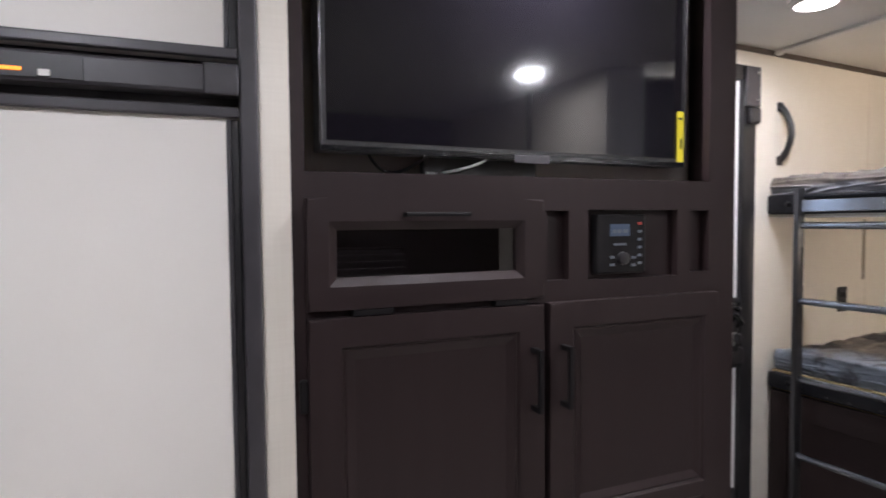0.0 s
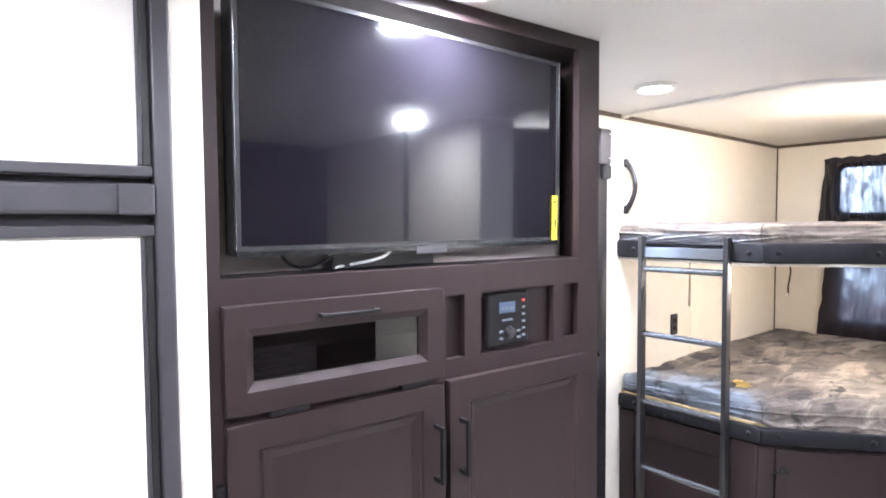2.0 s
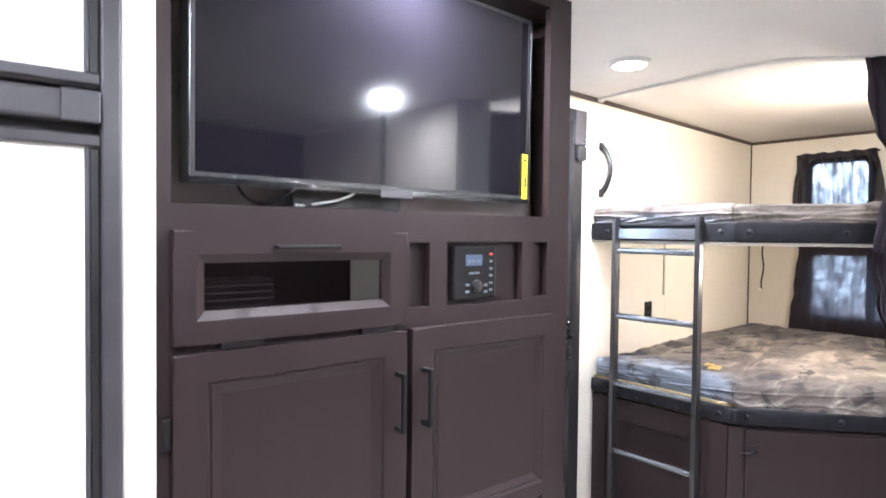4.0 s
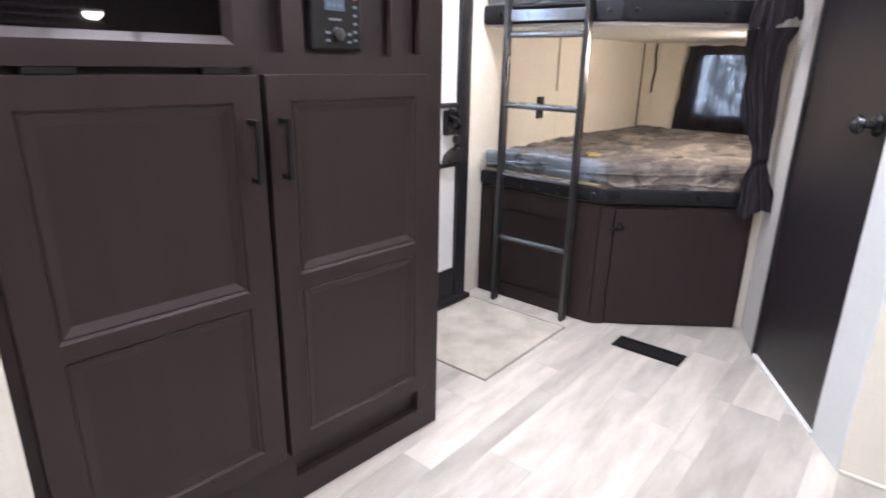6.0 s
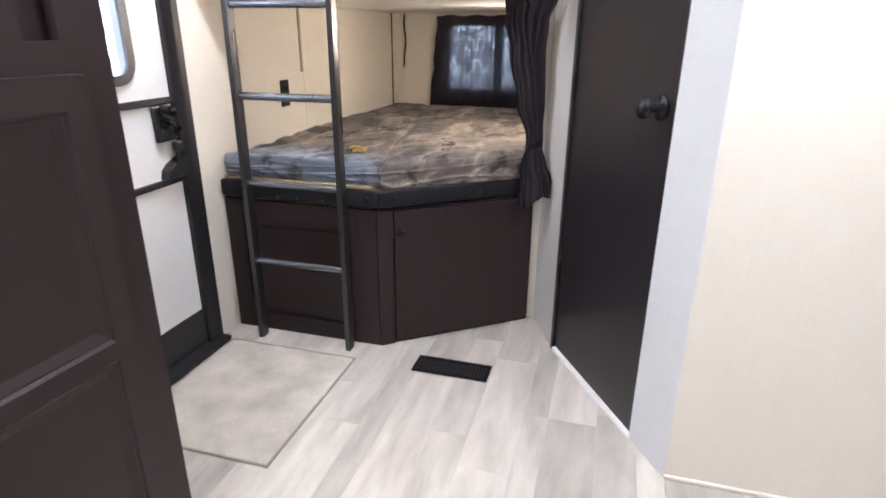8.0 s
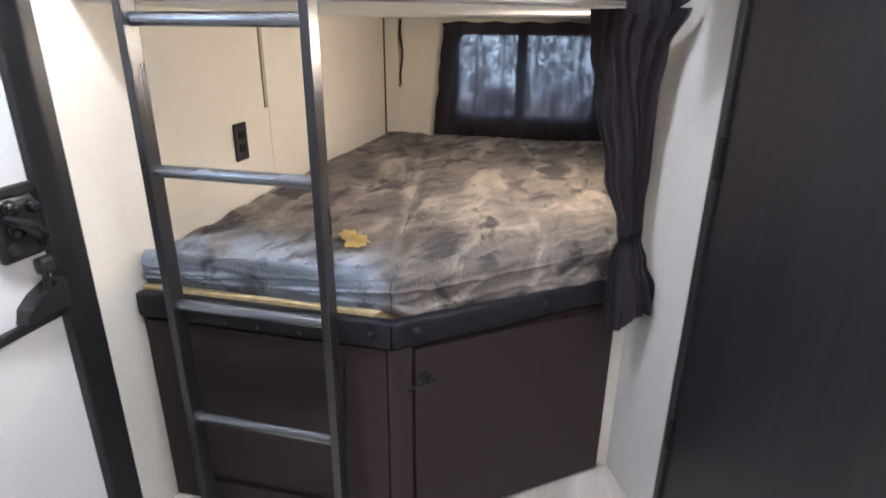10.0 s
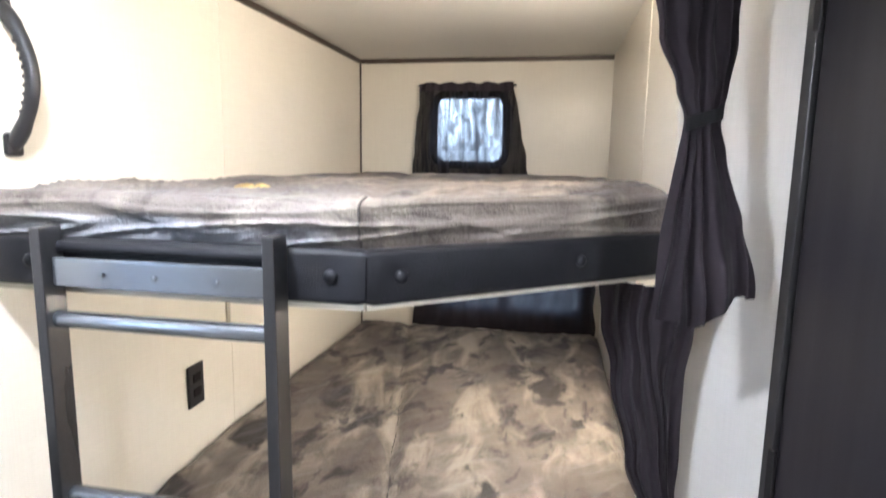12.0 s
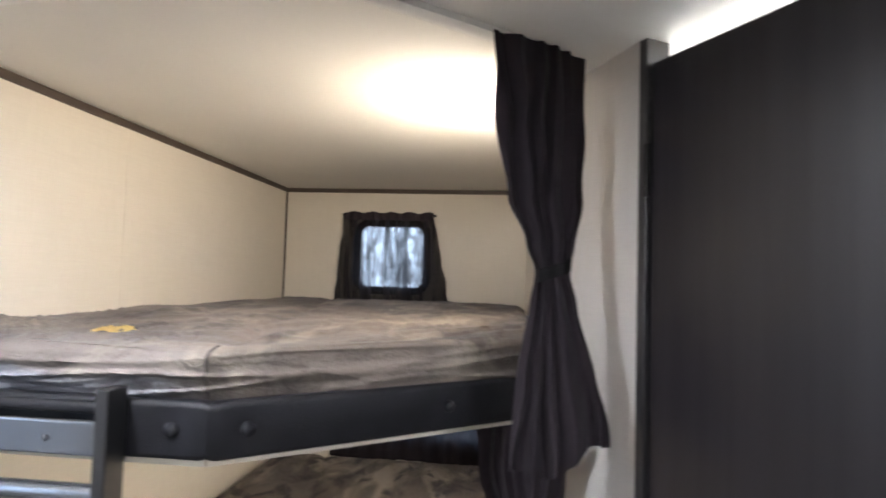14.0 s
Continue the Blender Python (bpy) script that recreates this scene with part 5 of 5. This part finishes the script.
MX0, MX1, MY0, MY1 = 1.560, 2.165, 1.072, 1.600
bm = grid(lambda u, v: (MX0 + (MX1 - MX0) * u + 0.006 * noise.noise(Vector((v * 9, u * 3, 7))), MY0 + (MY1 - MY0) * v + 0.006 * noise.noise(Vector((u * 9, v * 3, 5))), 0.008 + 0.0025 * noise.noise(Vector((u * 6, v * 6, 2))) - 0.004 * (max(0, 1 - min(u, 1 - u, v, 1 - v) / 0.03))), 50, 44)
mt = solo("door_mat", bm, CARPET, "cream low-pile door mat inside the entry", "mat", True)
bm = bmesh.new()
for x0, x1, y0, y1 in ((MX0 - 0.005, MX0 + 0.004, MY0 - 0.005, MY1), (MX1 - 0.004, MX1 + 0.005, MY0 - 0.005, MY1), (MX0 + 0.004, MX1 - 0.004, MY0 - 0.005, MY0 + 0.004), (MX0 + 0.004, MX1 - 0.004, MY1 - 0.006, MY1)):
    box(bm, x0, x1, y0, y1, 0.0003, 0.0055, 0.002)
part("binding", bm, MATEDGE, mt, "tan stitched binding")

# ---------------------------------------------------------------- floor planks
random.seed(11)
PW, meshes = (0.152, 0.076, 0.152, 0.114, 0.152, 0.076, 0.114), {}
y, row = -0.66, 0
while y < 1.64:
    x = -0.9 - random.uniform(0, 0.9)
    while x < 2.75:
        L = random.choice((0.40, 0.61, 0.76, 0.91))
        x1, w = x + L, min(PW[row % len(PW)], 1.65 - y)
        if x1 > -0.8:
            key = (L, round(w, 3))
            if key not in meshes:
                me = bpy.data.meshes.new("plank")
                b = cube(0, L - 0.0008, 0, w - 0.0008, -0.004, 0.0)
                bmesh.ops.recalc_face_normals(b, faces=b.faces[:])
                b.to_mesh(me)
                b.free()
                me.materials.append(PLANK)
                meshes[key] = me
            ob = new("plank", meshes[key])
            ob.parent = floor
            ob.location = (x, y, 0)
        x = x1
    y += PW[row % len(PW)]
    row += 1
setting("floor_rest", cube(-3.2, 1.84, -1.70, -0.665, -0.0038, -0.0005), PLANK, "whitewashed vinyl floor of the slide-out", "floor")
